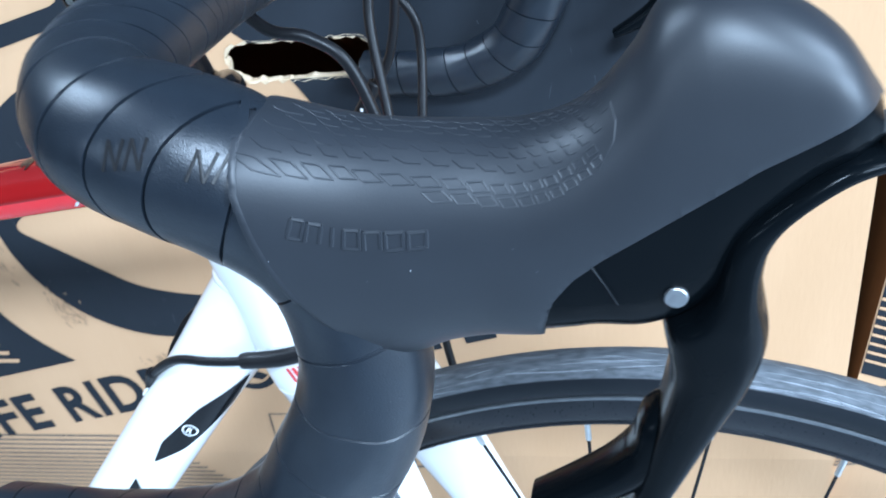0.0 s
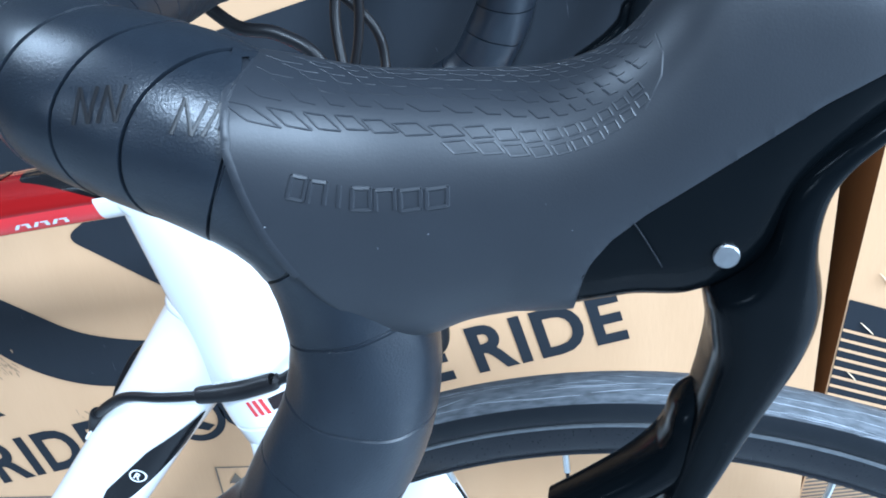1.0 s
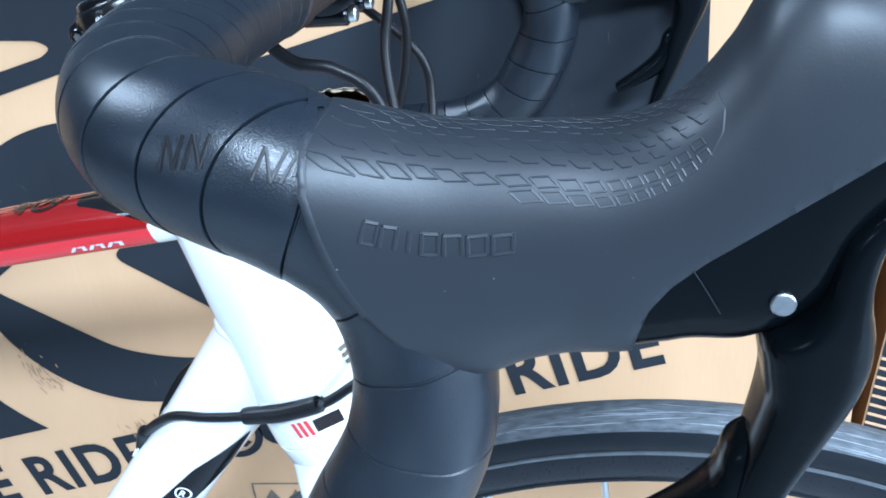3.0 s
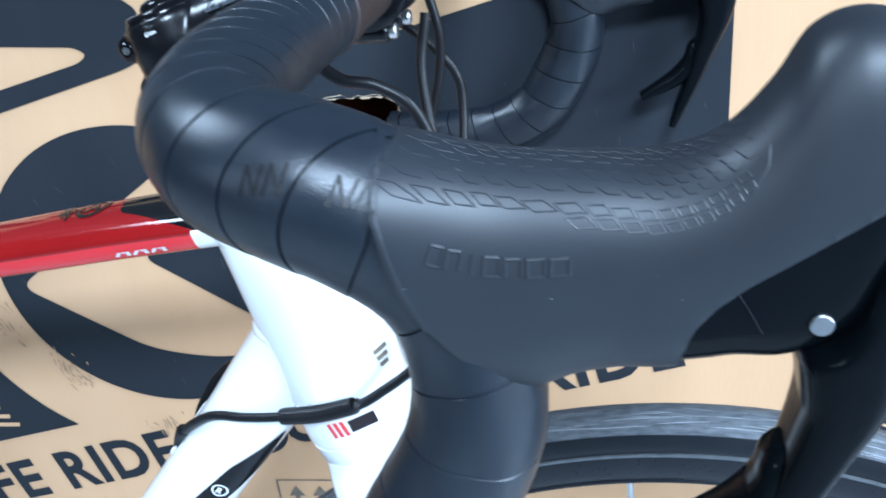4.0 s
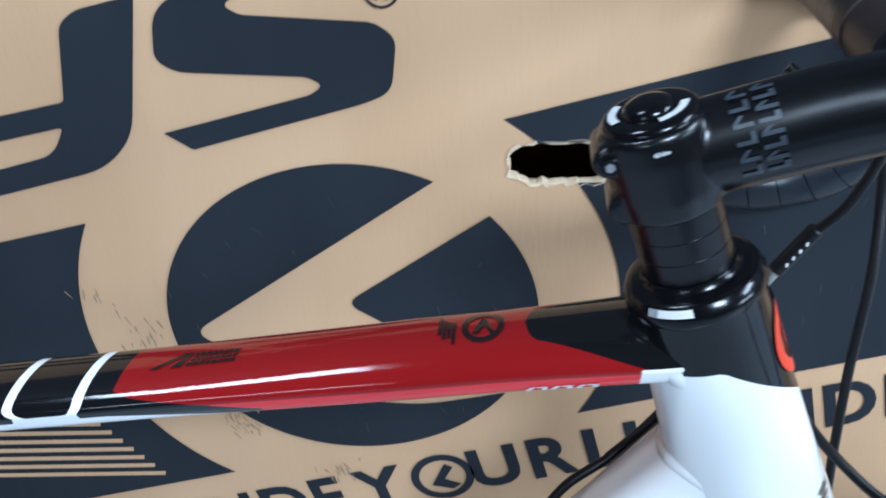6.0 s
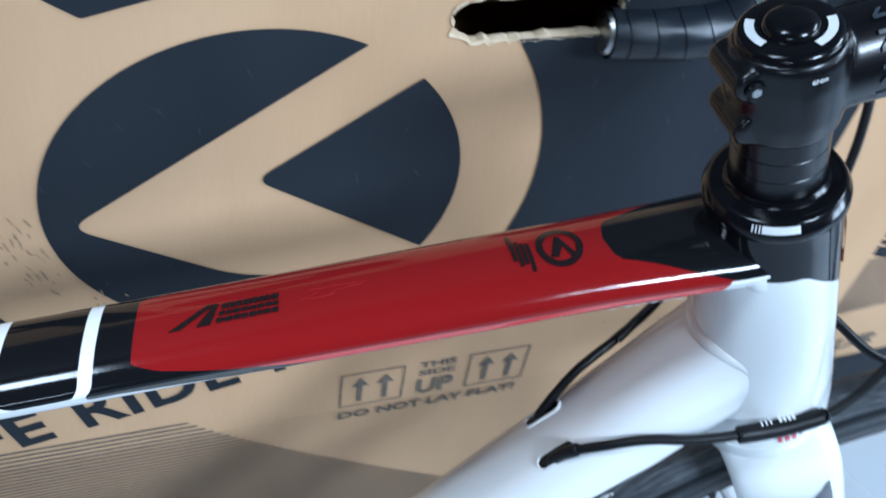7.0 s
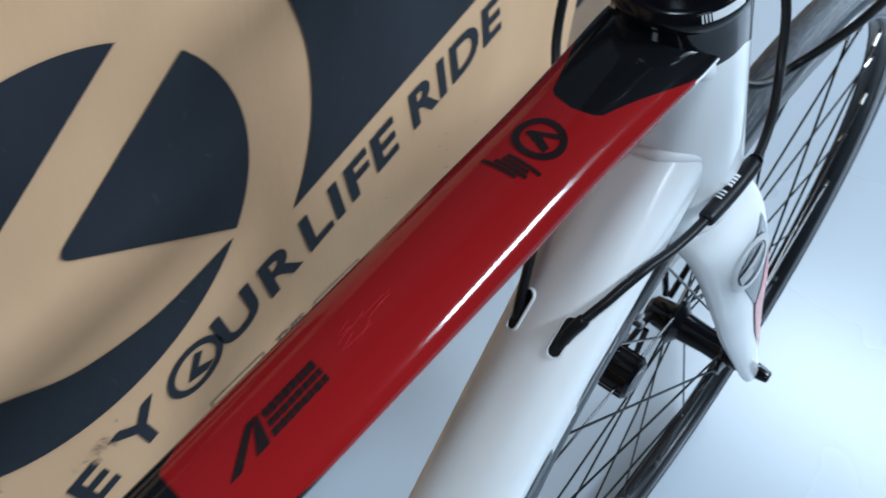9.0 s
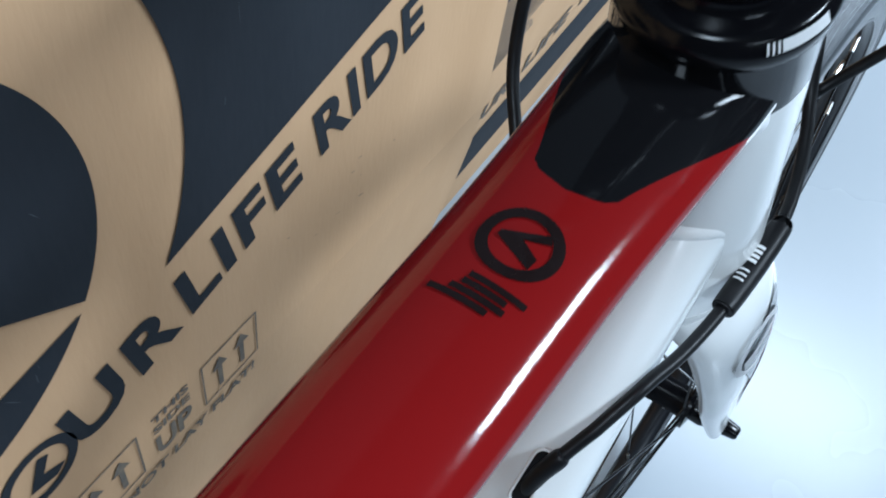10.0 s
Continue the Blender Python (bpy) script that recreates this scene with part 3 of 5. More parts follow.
# dark slate band low on the front, under the slogan
part("print_field", flat([[(0.425, 0.10), (1.72, 0.16), (1.72, 0.30), (0.425, 0.195)]], put2), INK, far_box, "dark slate band", False)
# slivers torn loose from the paper
for xa, za, xb, zb in ((0.4374, 0.5205, 0.4489, 0.5090), (0.4363, 0.4736, 0.4453, 0.4631), (0.4425, 0.5650, 0.4520, 0.5542)):
    rows = [(lerp(xa, xb, u), F2 - 0.0012 - 0.0016 * math.sin(math.pi * u), lerp(za, zb, u) + 0.0008 * math.sin(3 * u), 0.0003 + 0.0009 * u * (1.2 - u) * 2, 0.00025) for u in (0, 0.2, 0.4, 0.6, 0.8, 1.0)]
    part("paper_sliver", sweep(rows, 3, n=8), CARD_EDGE, far_box, "pale sliver of torn paper")
# its near corner is sheared so that its edge fits the camera's view
for child in far_box.children:
    for v in child.data.vertices:
        v.co.x += 0.083 * (v.co.z - 0.52) * min(1, max(0, 1 - (v.co.x - 0.42) / 0.5))


# ---- the bicycle: its own frame, x ahead, y to its left, z up, origin on the floor ----
BIKE = Matrix.Translation((0, 0.152, 0)) @ pose(0, 0, 0, 0, 0, -4) @ pose(0, 0, 0, -3.5, 0, 0)
bike = thing("road_bicycle", BIKE, "white, red and black road bicycle leaning against the cardboard carton", "bicycle")


def grid_part(name, rings, mat, parent, masks, label="", cap=True):
    """A lofted part whose paint masks are kept as point attributes: masks of (name, function of ring and column)."""
    bm = loft(rings, cap)
    ob = part(name, bm, mat, parent, label)
    n = len(rings[0])
    for key, fn in masks:
        at = ob.data.attributes.new(key, "FLOAT", "POINT")
        at.data.foreach_set("value", [fn(i // n, i % n) for i in range(len(rings) * n)])
    return ob


# steering axis
S0 = Vector((0.0138, 0, 0.8155))
UP = Vector((-0.309, 0, 0.951)).normalized()
AHEAD = Vector((UP.z, 0, -UP.x))
SIDE = Vector((0, 1, 0))


def around(s, r, n=64, ahead=1.0):
    c = S0 + UP * s
    return [c + AHEAD * (r * ahead * math.cos(2 * math.pi * k / n)) + SIDE * (r * math.sin(2 * math.pi * k / n)) for k in range(n)]


# head tube: black above, white below
hs = [lerp(-0.004, -0.152, k / 50) for k in range(51)]


def head_r(s):
    return lerp(0.0276, 0.0352, min(1, max(0, (-s - 0.010) / 0.125)) ** 1.15)


def head_line(k, n=64):
    a = abs(((360 * k / n) + 180) % 360 - 180)
    return lerp(-0.067, -0.028, min(1, a / 87))


grid_part("head_tube", [around(s, head_r(s), 64, 1.0) for s in hs],
          painted("head_tube_paint", [("", BLACK), ("white_area", WHITE)]), bike,
          [("white_area", lambda i, k: head_line(k) - hs[i])], "head tube, black above and white below")

# headset cover, spacers, stem
part("headset_cover", lathe(S0, UP, [(-0.0045, 0.0274), (-0.0042, 0.0284), (-0.0036, 0.0288), (0.0004, 0.0288), (0.0012, 0.0284), (0.0046, 0.0268), (0.0054, 0.0258), (0.0058, 0.0240), (0.0061, 0.0205), (0.0072, 0.0196), (0.0088, 0.0190)], 64), GLOSS, bike, "gloss black headset cover")
for k in range(3):
    a = 0.009 + 0.0095 * k
    part("spacer", lathe(S0, UP, [(a, 0.0181), (a + 0.0003, 0.0184), (a + 0.0092, 0.0184), (a + 0.0095, 0.0181)], 48), SATIN, bike)
BAR = Vector((0.0905, 0, 0.8965))
bm = lathe(S0, UP, [(0.0372, 0.0190), (0.0380, 0.0205), (0.046, 0.0214), (0.062, 0.0214), (0.0715, 0.0204), (0.074, 0.0190)], 48)
merge(bm, sweep([(0.000, 0, 0.8700, 0.0168, 0.0186), (0.03, 0, 0.8790, 0.0168, 0.0190), (0.055, 0, 0.8865, 0.0168, 0.0192), (0.080, 0, 0.8935, 0.0185, 0.0186)], 6, n=36))
EARS = ((0.0650, -1, 0.0182), (0.0445, 1, 0.0178))
for s, y, back in EARS:
    p = S0 + UP * s - AHEAD * back
    merge(bm, cyl(p - SIDE * 0.0125, p + SIDE * 0.0125, 0.0066, n=24, bevel=0.0015))
stem = part("stem", bm, SATIN, bike, "satin black stem")
# the cast parts run into one another with soft fillets
fillet = stem.modifiers.new("cast", "REMESH")
fillet.mode, fillet.voxel_size, fillet.use_smooth_shade = "VOXEL", 0.0010, True
soft = stem.modifiers.new("soften", "SMOOTH")
soft.factor, soft.iterations = 0.5, 9
part("top_cap", lathe(S0, UP, [(0.0738, 0.0188), (0.0752, 0.0185), (0.0768, 0.0172), (0.0772, 0.0160), (0.0770, 0.0100), (0.0785, 0.0096), (0.0802, 0.0080), (0.0811, 0.0050), (0.0813, 0.0015)], 40), GLOSS, stem)
# rear pinch bolts
for s, y, back in EARS:
    p = S0 + UP * s - AHEAD * back
    part("bolt", cyl(p + SIDE * (0.0125 * y), p + SIDE * (0.0145 * y), 0.0036, n=16, bevel=0.0006), GLOSS, stem)
    part("bolt_socket", cyl(p + SIDE * (0.0146 * y), p + SIDE * (0.0149 * y), 0.0019, n=6), STEEL, stem, "bright hexagonal bolt socket")
# bar clamp with its face plate bolts
part("bar_clamp", lathe(BAR - SIDE * 0.0215, SIDE, [(0, 0.0190), (0.001, 0.0205), (0.008, 0.0212), (0.0215, 0.0208), (0.035, 0.0212), (0.042, 0.0205), (0.043, 0.0190)], 48), GLOSS, stem)
for z in (1, -1):
    for y in (-0.013, 0.013):
        p = BAR + Vector((-0.004, y, 0.0215 * z))
        part("clamp_lug", cyl(p - Vector((0.007, 0, 0.0)), p + Vector((0.013, 0, 0.0)), 0.0048, n=16, bevel=0.001), GLOSS, stem)
        part("bolt", cyl(p + Vector((0.013, 0, 0.0)), p + Vector((0.0165, 0, 0.0)), 0.0034, n=14, bevel=0.0005), STEEL, stem)

# top tube
xs = [0.014 - 0.003 * k for k in range(193)]
NT = 96


def tt_line(x):
    return 0.772 + 0.158 * (x + 0.065)


def back(x):
    return min(1, max(0, (-x - 0.10) / 0.12))


def tt_mid(x):
    return 0.0006 - 0.014 * x + 0.0010 * back(x)


CREASE = 0.0040


def tt_wide(x):
    return 0.0228 + 0.0030 * min(1, max(0, (x + 0.07) / 0.07)) ** 1.5 - 0.0012 * back(x)


def tt_high(x):
    return 0.0168 - 0.0034 * back(x)


def tt_share(c, s):
    """The section: share of the half width, and share of the height over (or depth under) the side crease."""
    if s >= 0:
        return c, s
    r = (abs(c) ** 3.4 + abs(s) ** 3.4) ** (-1 / 3.4)
    return c * r * (1 - 0.18 * min(1, -1.2 * s)), s * r


def tt_point(x, deg, lift=0.0):
    """A point of the top tube, deg degrees round from its crown towards its left."""
    c, s = tt_share(-math.sin(radians(deg)), math.cos(radians(deg)))
    tall = tt_high(x) - CREASE if s >= 0 else 0.0140
    return Vector((x, tt_mid(x) - (tt_wide(x) + lift) * c, tt_line(x) + CREASE + (tall + lift) * s))


def tt_ring(x):
    return [tt_point(x, 360 * k / NT - 90) for k in range(NT)]


def turn(k):
    """Degrees from the tube's crown: 90 at either edge, 180 underneath."""
    a = 360 * k / NT
    return abs((a - 90 + 180) % 360 - 180)


def lean(k):
    """How far the colour edges lean back towards the tube's right side."""
    return 0.0024 * (1 - math.sin(radians(360 * k / NT - 90)))


def red_area(i, k):
    x, v = xs[i], turn(k)
    edge = -0.236 if v < 46 else -0.236 + 0.010 * min(1, (v - 46) / 16) if v < 62 else lerp(-0.226, -0.165, min(1, (v - 62) / 55))
    d1 = x - edge + lean(k)
    reach = lerp(26, 88, min(1, max(0, (x + 0.054) / 0.053)) ** 1.3)
    d2 = max(-0.054 - x - 0.004 * max(0, 1 - v / 26) ** 0.5 + 0.004, (v - reach) * 0.00035)
    return min(d1, d2)


# lower side of the red panel, where floor bounce is painted in brighter
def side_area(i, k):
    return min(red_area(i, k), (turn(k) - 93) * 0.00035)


def white_area(i, k):
    x, v = xs[i], turn(k)
    under = min((v - lerp(104, 135, min(1, max(0, (x + 0.245) / 0.085)))) * 0.00035, -0.158 - x)
    bend = 0.012 * max(0, (v - 60) / 40) ** 2
    a = 0.0026 - abs(x + 0.2525 + 0.4 * bend + lean(k))
    b = 0.0026 - abs(x + 0.288 - bend + lean(k))
    tip = min((v - 83) * 0.00035, x + 0.0068)
    return max(under, tip, a, b, min((v - 90) * 0.00035, -0.257 - x, x + 0.290))


grid_part("top_tube", [tt_ring(x) for x in xs], painted("top_tube_paint", [("", BLACK), ("red_area", RED), ("side_area", RED_FLOOR_LIT), ("white_area", WHITE)]), bike,
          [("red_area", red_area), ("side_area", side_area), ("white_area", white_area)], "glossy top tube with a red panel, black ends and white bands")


def on_top(x0):
    """Lays flat marks on the crown of the top tube: a runs ahead from x0, b towards its left."""
    def put_on(a, b):
        return tt_point(x0 + a, math.degrees(b / 0.0205), 0.0005)
    return put_on


tube_marks = on_top(-0.072)
ring = flat([arc(0, 0, 0.0093, 0, 360, 40)[:-1], arc(0, 0, 0.0066, 0, 360, 40)[:-1]], tube_marks)
flat([[(-0.0007, 0.0050), (0.0009, 0.0050), (0.0054, -0.0042), (0.0034, -0.0054), (0.0010, 0.0), (-0.0016, -0.0048), (-0.0048, -0.0044)]], tube_marks, ring)
part("round_decal", ring, DARK_DECAL, bike, "dark round emblem on the red panel", False)
bm = bmesh.new()
for k, (a, b) in enumerate(((-0.0090, 0.0040), (-0.0055, 0.0045), (-0.0062, 0.0060), (-0.0035, 0.0100))):
    x = -0.0132 - 0.0021 * k
    merge(bm, fitted([[(x, a), (x + 0.0016, a), (x + 0.0016, b), (x, b)]], tube_marks, 3))
part("small_lettering", bm, DARK_DECAL, bike, "dark lines of tiny lettering", False)
tube_marks = on_top(-0.226)
bm = fitted([[(0.0000, -0.0055), (0.0045, -0.0055), (0.0190, 0.0040), (0.0155, 0.0040)]], tube_marks, 3)
merge(bm, fitted([[(0.0105, -0.0055), (0.0160, -0.0055), (0.0200, 0.0040), (0.0172, 0.0025)]], tube_marks, 3))
rng = random.Random(3)
for row, (b0, b1) in enumerate(((0.0006, 0.0034), (-0.0022, -0.0002), (-0.0052, -0.0030))):
    a = 0.0205 - 0.0012 * row
    while a < 0.0410:
        w = rng.uniform(0.0018, 0.0030)
        merge(bm, fitted([[(a, b0), (a + w, b0), (a + w + 0.0005, b1), (a + 0.0005, b1)]], tube_marks, 2))
        a += w + 0.0005
part("lettering_decal", bm, DARK_DECAL, bike, "dark slanted mark and lettering bars", False)

# fine scratches in the lacquer
tube_marks = on_top(-0.172)
bm = bmesh.new()
rng = random.Random(8)
for _ in range(11):
    a, b, ln = rng.uniform(-0.004, 0.018), rng.uniform(-0.004, 0.003), rng.uniform(0.004, 0.012)
    rise = rng.uniform(-0.12, 0.30)
    flat([[(a, b), (a + ln, b + ln * rise), (a + ln, b + ln * rise + 0.00016), (a, b + 0.00010)]], tube_marks, bm)
tagged(part("lacquer_scratches", bm, RED_DECAL, bike, "fine pale scratches in the red paint", False), kind="stuff")

# down tube
DT0, DT1 = Vector((0.052, 0, 0.740)), Vector((-0.3245, 0, 0.270))
DTD = (DT1 - DT0).normalized()
DTN = Vector((DTD.z, 0, -DTD.x))
DTN = -DTN if DTN.z < 0 else DTN


def dt_size(q):
    flare = min(1, max(0, 1 - q / 0.11))
    return 0.0266 + 0.0006 * flare, 0.0230 + 0.0045 * flare ** 1.25, 2.4 + 1.6 * min(1, max(0, q) / 0.30)


def dt_ring(q, n=80):
    w, h, e = dt_size(q)
    ring = []
    for k in range(n):
        a = 2 * math.pi * k / n
        x, y = math.cos(a), math.sin(a)
        r = (abs(x) ** e + abs(y) ** e) ** (-1 / e)
        ring.append(DT0 + DTD * q + SIDE * (-w * x * r) + DTN * (h * y * r))
    return ring


down_tube = part("down_tube", loft([dt_ring(lerp(0.012, 0.6, k / 90)) for k in range(91)]), WHITE_PAINT, bike, "white down tube")


def on_down(q, b, lift=0.0004):
    """A point on the down tube: q metres along it, b metres across from its crown towards its right."""
    w, h, e = dt_size(q)
    a = math.pi / 2 - b / 0.0255
    x, y = math.cos(a), math.sin(a)
    r = (abs(x) ** e + abs(y) ** e) ** (-1 / e)
    return DT0 + DTD * q + SIDE * (-(w + lift) * x * r) + DTN * ((h + lift) * y * r)


# cable ports
def port(q, across):
    def outline(grow):
        return arc(0.0080, 0, 0.0031 + grow, -90, 90, 10) + arc(-0.0080, 0, 0.0031 + grow, 90, 270, 10)

    def spot(x, y, lift):
        return on_down(q + x, 0.0255 * math.atan((across + y - 0.06 * x) / dt_size(q + x)[0]), lift)
    bm = loft([[spot(x, y, l) for x, y in outline(g)] for g, l in ((0.0014, 0.0002), (0.0010, 0.0013), (0.0003, 0.0013), (0.0, 0.0002))], cap=False)
    p = part("cable_port", bm, WHITE_PAINT, down_tube, "raised white rim of a cable port")
    part("grommet", flat([outline(0.0004)], lambda x, y: spot(x, y, 0.0006)), HOSE, p, "black rubber grommet", False)


port(0.1325, 0.0110)
port(0.1325, -0.0150)
# dark side decal with its registered sign
bm = fitted([rounded([(0.172, 0.0440), (0.153, 0.0412), (0.114, 0.0484), (0.075, 0.0620), (0.105, 0.0660), (0.150, 0.0545)], 0.003)], lambda q, b: on_down(q, b, 0.0006))
part("side_decal", bm, GLOSS, down_tube, "black pointed field on the down tube", False)
bm = fitted([[(0.193, 0.0400), (0.212, 0.0400), (0.30, 0.0440), (0.30, 0.0640), (0.222, 0.0620), (0.205, 0.0530)]], lambda q, b: on_down(q, b, 0.0006))
part("side_decal", bm, GLOSS, down_tube, "black lettering field on the down tube", False)
bm = flat([arc(0.1326, 0.0510, 0.0046, 0, 360, 24)[:-1], arc(0.1326, 0.0510, 0.0036, 0, 360, 24)[:-1]], lambda q, b: on_down(q, b, 0.001))
merge(bm, words("R", lambda a, b: on_down(0.1351 - b, 0.0493 + a, 0.001), 0.0034, 0.0046, 0.03))
part("registered_sign", bm, WHITE_INK, down_tube, "", False)

# white gusset behind the head tube, between the top tube and the down tube
part("head_gusset", sweep([(0.0040, 0, 0.7872, 0.0240, 0.0100), (0.0175, 0, 0.7800, 0.0264, 0.0165), (0.0262, 0, 0.7700, 0.0278, 0.0165), (0.0310, 0, 0.7600, 0.0290, 0.0165), (0.0350, 0, 0.7480, 0.0300, 0.0165), (0.0400, 0, 0.7300, 0.0310, 0.0165)], 8, hint=(1, 0, 0), n=64, power=2.5), WHITE_PAINT, bike, "white welded head gusset")


# weld bead where the down tube meets the head
def weld_spot(p):
    """Slides a point of the down tube's skin along the tube until it meets the head tube."""
    for k in range(400):
        c = p - DTD * (0.0002 * k)
        rise = (c - S0).dot(UP)
        if (c - S0 - UP * rise).length < head_r(rise) - 0.0006:
            return c
    return p


core = DT0 + DTD * 0.030
bead = [weld_spot(p) for p in dt_ring(0.085, 64)]
rows = [(*(p + (core - p).normalized() * 0.0022), 0.0058 * min(1, 0.35 + k / 14), 0.0058 * min(1, 0.35 + k / 14)) for k, p in enumerate(bead[3:34])]
part("weld_bead", sweep(rows, 2, hint=DTD, n=14), WHITE_PAINT, down_tube)

# fork
AXLE = Vector((0.232, 0, 0.340))
fork = part("fork", lathe(S0, UP, [(-0.1535, 0.0335), (-0.1545, 0.0348), (-0.165, 0.0338), (-0.178, 0.0290), (-0.190, 0.019)], 48), WHITE_PAINT, bike, "white fork with grey and red marks")
BLADE = [(0.066, -0.014, 0.660, 0.017, 0.029), (0.078, -0.033, 0.634, 0.0145, 0.0285), (0.104, -0.0445, 0.572, 0.0105, 0.0255), (0.134, -0.048, 0.508, 0.0088, 0.0205), (0.178, -0.052, 0.426, 0.007, 0.0145), (0.222, -0.056, 0.348, 0.0055, 0.0095), (0.230, -0.0565, 0.334, 0.005, 0.007)]
for sgn in (1, -1):
    rows = [(x, y * sgn, z, a, b) for x, y, z, a, b in BLADE]
    part("blade", sweep(rows, 8, hint=(1, 0, 0.5), n=32, power=2.3), WHITE_PAINT, fork)


near_blade = BVHTree.FromBMesh(sweep(BLADE, 8, hint=(1, 0, 0.5), n=32, power=2.3))


def on_blade(x, z, lift=0.0006):
    """The point on the outer side of the near blade at x, z."""
    p = near_blade.ray_cast(Vector((x, -0.2, z)), Vector((0, 1, 0)))[0]
    if p is None:
        p = near_blade.find_nearest(Vector((x, -0.056, z)))[0]
    return p - Vector((0, lift, 0))


def ellipse(cx, cz, rx, rz, slant, n=36):
    c, s = math.cos(radians(slant)), math.sin(radians(slant))
    return [(cx + rx * math.cos(t) * c - rz * math.sin(t) * s, cz + rx * math.cos(t) * s + rz * math.sin(t) * c) for t in (2 * math.pi * k / n for k in range(n))]


bm = fitted([[(0.0900, 0.6480), (0.0770, 0.6220), (0.0690, 0.6080), (0.0831, 0.5946), (0.1150, 0.5500), (0.1230, 0.545), (0.1080, 0.610), (0.0980, 0.6310)]], on_blade)
part("grey_mark", bm, GREY_PAINT, fork, "grey slanted mark on the fork", False)
bm = fitted([[(0.1060, 0.6130), (0.1150, 0.5500), (0.1500, 0.485), (0.184, 0.430), (0.172, 0.476), (0.1475, 0.5300)]], lambda x, z: on_blade(x, z, 0.0010))
part("red_mark", bm, RED_DECAL, fork, "red slanted mark on the fork", False)
white = lambda x, z: on_blade(x, z, 0.0014)
bm = fitted([ellipse(0.0850, 0.6145, 0.0175, 0.0225, 20), ellipse(0.0850, 0.6145, 0.0138, 0.0178, 20)], white, 2)
merge(bm, fitted([[(0.0735, 0.6105), (0.0790, 0.6000), (0.0870, 0.6050), (0.0850, 0.6110), (0.0955, 0.6200), (0.0925, 0.6265)]], white, 2))
part("round_emblem", bm, WHITE_INK, fork, "white round emblem", False)

# ---- front wheel ----
wheel = new("front_wheel")
wheel.parent = bike
wheel["label"] = "front wheel with black rim and spokes and a dusty slick tyre"


def hoop(profile, n=144, close=True):
    """Ring round the axle: profile of (radius, y)."""
    bm = bmesh.new()
    rows = []
    for k in range(n):
        a = 2 * math.pi * k / n
        rows.append([bm.verts.new(AXLE + Vector((r * math.cos(a), y, r * math.sin(a)))) for r, y in profile])
    m = len(profile)
    for k in range(n):
        for i in range(m if close else m - 1):
            bm.faces.new((rows[k][i], rows[k][(i + 1) % m], rows[(k + 1) % n][(i + 1) % m], rows[(k + 1) % n][i]))
    return bm


def tyre_band(a0, a1, steps):
    return [(0.3243 + 0.0131 * math.cos(a), 0.0131 * math.sin(a)) for a in (radians(lerp(a0, a1, k / steps)) for k in range(steps + 1))]


tyre = part("tyre", hoop(tyre_band(-66, 66, 20), 144, False), TYRE, wheel, "dusty dark grey slick tyre")
wrapped = tyre.data.attributes.new("wrap", "FLOAT_VECTOR", "POINT")
wrapped.data.foreach_set("vector", [c for i in range(144 * 21) for c in (2 * math.pi * 0.34 * (i // 21) / 144 * 120, 0.0018 * (i % 21) * 420, 0.0)])
for a in (-142, 66):
    part("sidewall", hoop(tyre_band(a, a + 76, 12), 144, False), SIDEWALL, tyre, "plain dark tyre sidewall")
# pale rub lines along the tread
rng = random.Random(31)
bm = bmesh.new()
for _ in range(430):
    a0, ln = rng.uniform(0, 2 * math.pi), rng.uniform(0.03, 0.17)
    th0 = radians(max(-60, min(60, rng.gauss(-28, 20))))
    th1 = th0 + rng.gauss(0, 0.10)
    wd = rng.uniform(0.003, 0.009)
    prev = None
    for k in range(7):
        a, th = a0 + ln * k / 6, lerp(th0, th1, k / 6)
        w = wd * math.sin(math.pi * (k + 0.2) / 6.4)
        pair = []
        for q in (th - w, th + w):
            r = 0.3243 + 0.01325 * math.cos(q)
            pair.append(bm.verts.new(AXLE + Vector((r * math.cos(a), 0.01325 * math.sin(q), r * math.sin(a)))))
        if prev:
            bm.faces.new((prev[0], prev[1], pair[1], pair[0]))
        prev = pair
tagged(part("tread_dust", bm, DUST, tyre, "pale dusty rub lines on the tread"), kind="stuff")
rim_half = [(0.2948, 0.0), (0.2955, 0.0050), (0.2985, 0.0095), (0.3040, 0.0116), (0.3128, 0.0118), (0.3163, 0.0112), (0.3143, 0.0095), (0.3040, 0.0088)]
rim_prof = [(r, -y) for r, y in reversed(rim_half[1:])] + rim_half
rim = part("rim", hoop(rim_prof), RIM, wheel, "black alloy rim")
# the paler edge rings carry the rim's highlight as colour
for y in (-1, 1):
    part("rim_edge", hoop([(0.3164 + 0.0011 * math.cos(a), y * 0.0113 + 0.0009 * math.sin(a)) for a in (2 * math.pi * k / 8 for k in range(8))]), RIM_GLINT, rim, "paler grey ring, rim edge highlight put into its colour")
    part("rim_lip", hoop([(0.2990 + 0.0012 * math.cos(a), y * 0.0097 + 0.0009 * math.sin(a)) for a in (2 * math.pi * k / 8 for k in range(8))]), RIM, rim)
hub = part("hub", lathe(AXLE - SIDE * 0.048, SIDE, [(0, 0.0085), (0.004, 0.0100), (0.012, 0.0100), (0.014, 0.0190), (0.018, 0.0190), (0.020, 0.0125), (0.035, 0.0118), (0.060, 0.0135), (0.066, 0.0215), (0.070, 0.0215), (0.073, 0.0150), (0.092, 0.0130), (0.096, 0.0085)], 32), GLOSS, wheel, "black hub")
part("axle_nut", cyl(AXLE - SIDE * 0.056, AXLE - SIDE * 0.072, 0.0075, 0.0055, 18, 0.0015), GLOSS, wheel, "black quick release nut")
